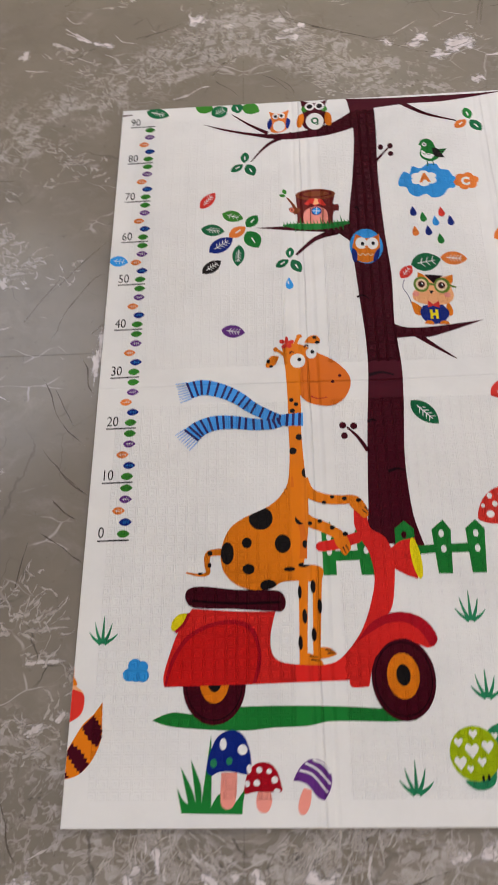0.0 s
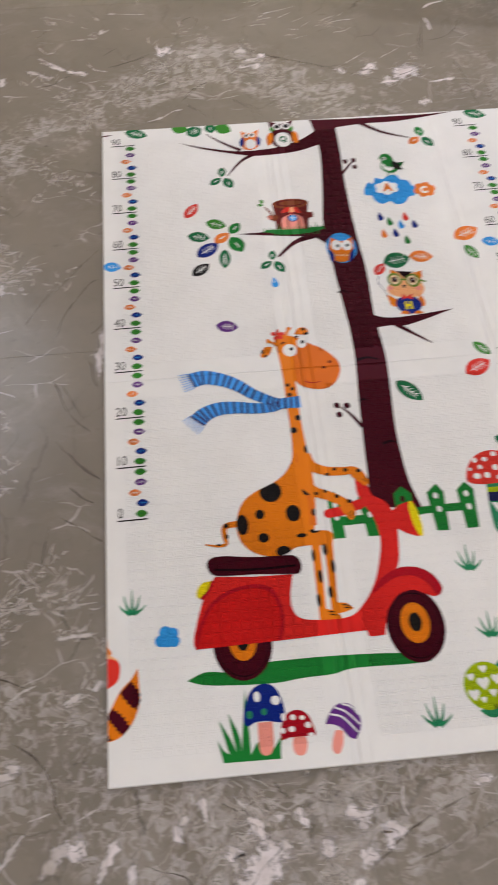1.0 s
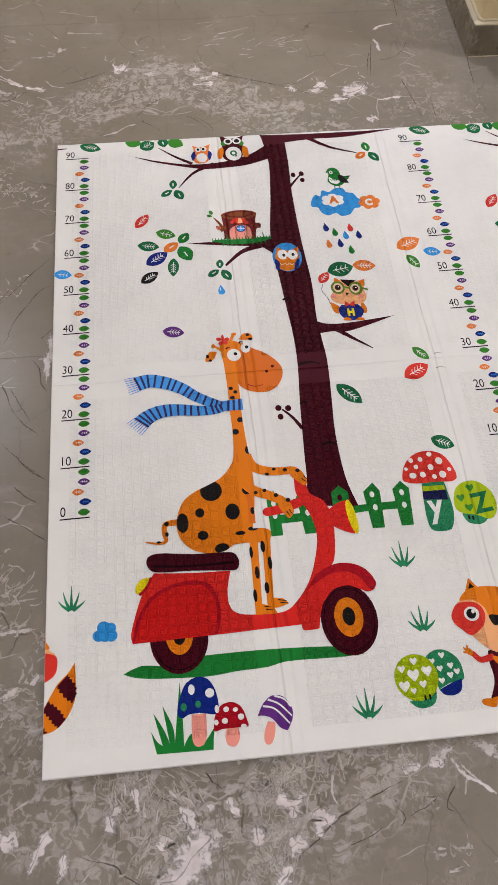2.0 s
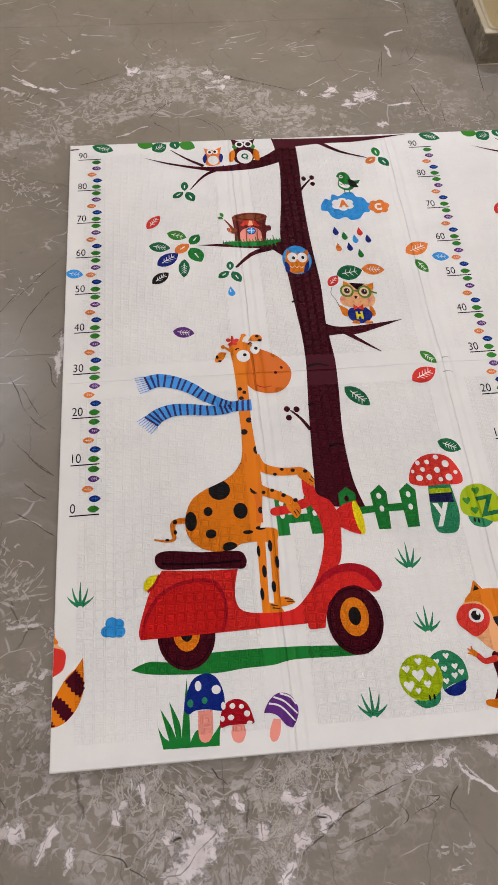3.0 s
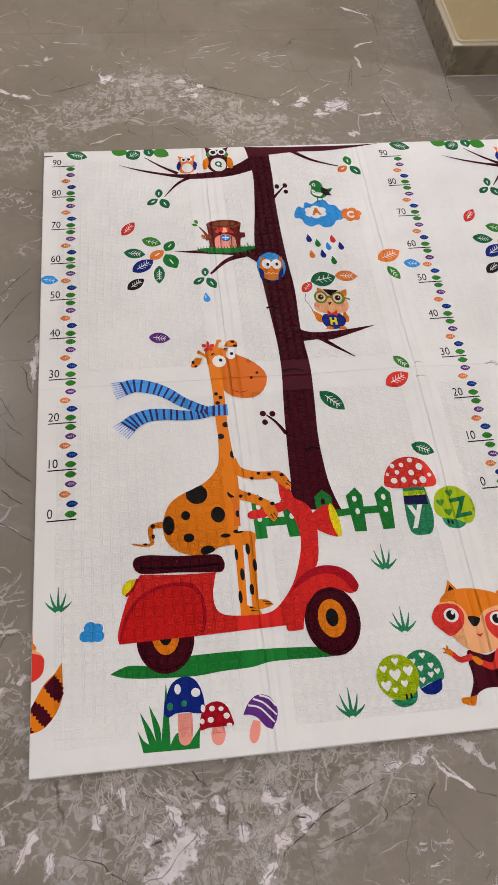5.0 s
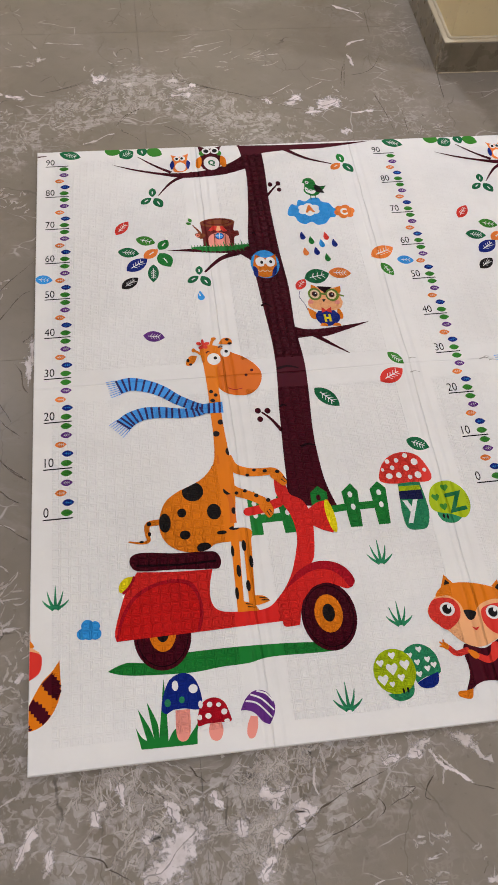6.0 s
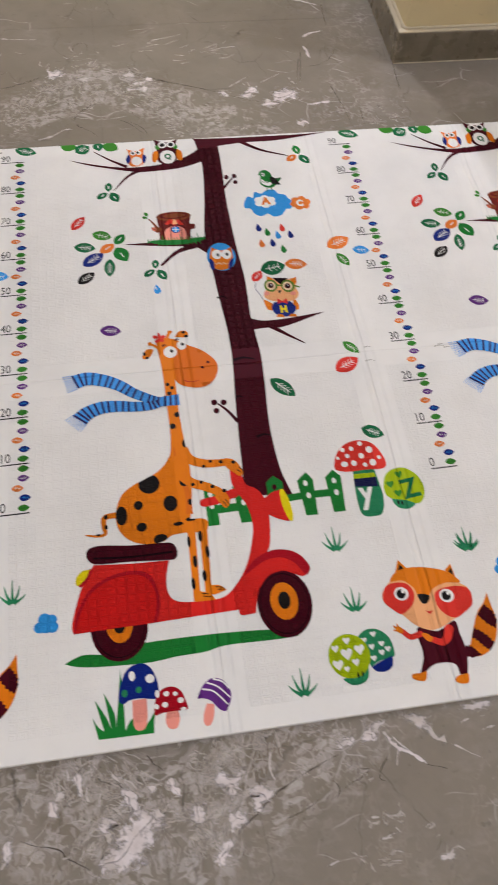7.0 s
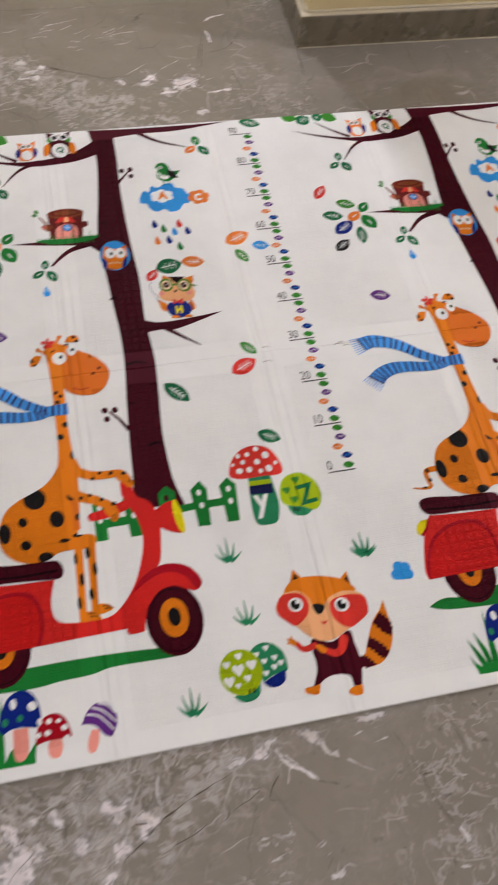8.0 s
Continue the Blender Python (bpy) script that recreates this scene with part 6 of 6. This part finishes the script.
for pts in ([(1.043, -0.043), (1.072, -0.121), (1.09, -0.187), (1.117, -0.242)], [(0.861, -0.104), (0.887, -0.118), (0.915, -0.127)], [(1.168, -0.035), (1.177, -0.083), (1.185, -0.121)], [(1.078, -0.141), (1.096, -0.142), (1.116, -0.145)], [(0.865, -0.247), (0.855, -0.259), (0.848, -0.269)], [(1.1, -0.27), (1.096, -0.294), (1.093, -0.317)]):
    crack(pts, 0.003)
for ends, spread, count, size in (([(-0.356, 1.403), (-0.214, 1.249)], 0.08, 90, 0.034), ([(-0.298, 0.743), (-0.189, 0.622)], 0.07, 70, 0.03), ([(-0.158, 0.46), (-0.014, 0.222)], 0.08, 80, 0.034), ([(-0.295, 1.682), (-0.022, 1.575)], 0.05, 60, 0.032), ([(-0.299, 0.395), (-0.189, 0.339)], 0.07, 40, 0.032),
                                  ([(-0.245, 2.037), (-0.022, 1.896)], 0.04, 30, 0.03), ([(-0.335, 0.898), (-0.21, 0.827)], 0.04, 24, 0.03)):
    splinters(*ends[0], *ends[1], spread, count, size)
for ends, spread, count, size in (([(1.12, -0.232), (1.131, -0.311)], 0.03, 40, 0.02), ([(0.645, -0.271), (0.779, -0.257)], 0.05, 20, 0.026), ([(0.691, -0.087), (0.764, -0.121)], 0.03, 14, 0.024)):
    splinters(*ends[0], *ends[1], spread, count, size)


for pts, w in (
    ([(0.191, -0.210), (0.254, -0.184), (0.293, -0.149), (0.333, -0.112)], 0.043),
    ([(0.221, -0.147), (0.236, -0.119)], 0.028),
    ([(0.399, -0.119), (0.408, -0.159)], 0.028),
    ([(0.439, -0.081), (0.471, -0.086), (0.503, -0.077)], 0.025),
    ([(0.473, -0.090), (0.478, -0.117)], 0.021),
    ([(0.516, -0.101), (0.529, -0.122), (0.507, -0.148)], 0.034),
    ([(0.457, -0.157), (0.500, -0.156)], 0.027),
    ([(-0.079, -0.101), (-0.041, -0.092)], 0.034),
    ([(-0.026, -0.169), (0.002, -0.115), (0.014, -0.081)], 0.015),
):
    patch(pts, w)
for pts, w in (
    ([(0.038, -0.177), (0.046, -0.125)], 0.017),
    ([(0.432, -0.228), (0.463, -0.189)], 0.022),
    ([(0.692, -0.050), (0.738, -0.046)], 0.020),
    ([(0.758, -0.031), (0.782, -0.047)], 0.025),
    ([(0.802, -0.041), (0.815, -0.068), (0.849, -0.092), (0.884, -0.119)], 0.008),
    ([(0.122, -0.070), (0.133, -0.110)], 0.016),
    ([(0.172, -0.024), (0.182, -0.077)], 0.014),
    ([(0.262, -0.068), (0.289, -0.116)], 0.021),
    ([(0.349, -0.066), (0.373, -0.103)], 0.015),
):
    patch(pts, w)
for pts, w in (
    ([(0.167, 2.156), (0.225, 2.176)], 0.041),
    ([(0.414, 2.068), (0.503, 2.071)], 0.019),
    ([(0.801, 1.998), (0.862, 2.050)], 0.032),
    ([(0.894, 1.978), (0.996, 2.031)], 0.045),
    ([(0.858, 1.952), (0.924, 1.965)], 0.014),
    ([(0.723, 2.037), (0.761, 2.011)], 0.019),
    ([(-0.114, 2.097), (-0.043, 2.071)], 0.019),
    ([(-0.177, 2.142), (-0.109, 2.093)], 0.014),
):
    patch(pts, w)
for pts, w in (
    ([(1.050, 2.568), (1.098, 2.537), (1.165, 2.503)], 0.011),
    ([(1.053, 2.304), (1.095, 2.334), (1.150, 2.349)], 0.011),
    ([(1.060, 2.271), (1.073, 2.190)], 0.011),
    ([(1.008, 1.945), (1.061, 1.954), (1.111, 1.963)], 0.010),
    ([(0.962, 1.853), (0.997, 1.873)], 0.026),
    ([(0.491, 2.118), (0.517, 2.114)], 0.022),
):
    patch(pts, w)
for pts in (
    [(0.033, 2.100), (0.099, 2.131), (0.167, 2.165)],
    [(0.442, 2.167), (0.554, 2.107), (0.716, 2.039), (0.855, 1.968)],
    [(1.177, 2.258), (1.122, 2.171), (1.026, 2.143)],
    [(1.048, 2.254), (1.008, 2.047)],
    [(1.175, 2.535), (1.167, 2.436), (1.164, 2.357)],
    [(0.240, 1.917), (0.285, 1.978), (0.330, 2.010)],
    [(0.374, 1.933), (0.432, 1.889), (0.478, 1.830)],
    [(1.109, 2.059), (1.130, 1.943), (1.146, 1.816)],
    [(1.362, 2.188), (1.353, 2.084), (1.348, 1.996)],
    [(1.189, 1.973), (1.187, 1.814)],
):
    crack(pts, 0.0034)


def plumes(x0, y0, x1, y1, spread, count, lean):
    """Longer feathered streaks, mostly running one way."""
    loops = []
    for _ in range(count):
        t, a = dice.random(), lean + dice.gauss(0, 0.35)
        cx, cy = x0 + (x1 - x0) * t + dice.gauss(0, spread * 0.5), y0 + (y1 - y0) * t + dice.gauss(0, spread * 0.5)
        l, b = dice.uniform(0.03, 0.085), dice.uniform(-0.5, 0.5)
        mid = (cx + l * 0.5 * math.cos(a), cy + l * 0.5 * math.sin(a))
        end = (mid[0] + l * 0.5 * math.cos(a + b), mid[1] + l * 0.5 * math.sin(a + b))
        loops.append(rough_line([(cx, cy), mid, end], dice.uniform(0.004, 0.014), 0.002, 0.002))
    ob = inlay("shards", loops, SHARD)
    ob["kind"] = "stuff"


for ends, spread, count, lean in (([(0.115, -0.041), (0.232, -0.092)], 0.05, 34, 1.5), ([(0.234, -0.052), (0.339, -0.103)], 0.05, 26, 2.4), ([(0.398, -0.058), (0.566, -0.064)], 0.05, 40, 1.3), ([(0.415, -0.11), (0.455, -0.22)], 0.05, 36, 1.2), ([(0.166, -0.144), (0.257, -0.209)], 0.05, 26, 0.9),
                                  ([(0.04, -0.113), (0.123, -0.196)], 0.05, 12, 0.8), ([(0.232, 2.1), (0.015, 1.913)], 0.06, 36, 0.4), ([(0.491, 2.091), (0.599, 1.861)], 0.06, 36, 2.6), ([(-0.142, 2.356), (0.086, 2.225)], 0.06, 16, 2.7), ([(0.45, 2.306), (0.774, 2.233)], 0.06, 18, 0.3),
                                  ([(-0.292, 0.469), (-0.221, 0.271)], 0.08, 24, 0.8), ([(-0.133, 0.433), (-0.037, 0.258)], 0.06, 20, 0.9), ([(-0.34, 1.392), (-0.213, 1.23)], 0.06, 20, 0.5)):
    plumes(*ends[0], *ends[1], spread, count, lean)


# ---- floor slabs ----
def slab_mesh(sx, sy):
    data = bpy.data.meshes.new("slab")
    bm = solid((0.0003, 0.0003, -0.02), (sx - 0.0003, sy - 0.0003, 0), 0.0004, 1)
    bm.to_mesh(data)
    bm.free()
    data.materials.append(FLOOR)
    return data


SLAB_MESH = slab_mesh(SLAB, SLAB)
for i in range(-3, 4):
    for j in range(-4, 3):
        slab = new("slab", SLAB_MESH)
        slab.parent = floor
        slab.location = (SEAM_X + i * SLAB, SEAM_Y + j * SLAB, 0)
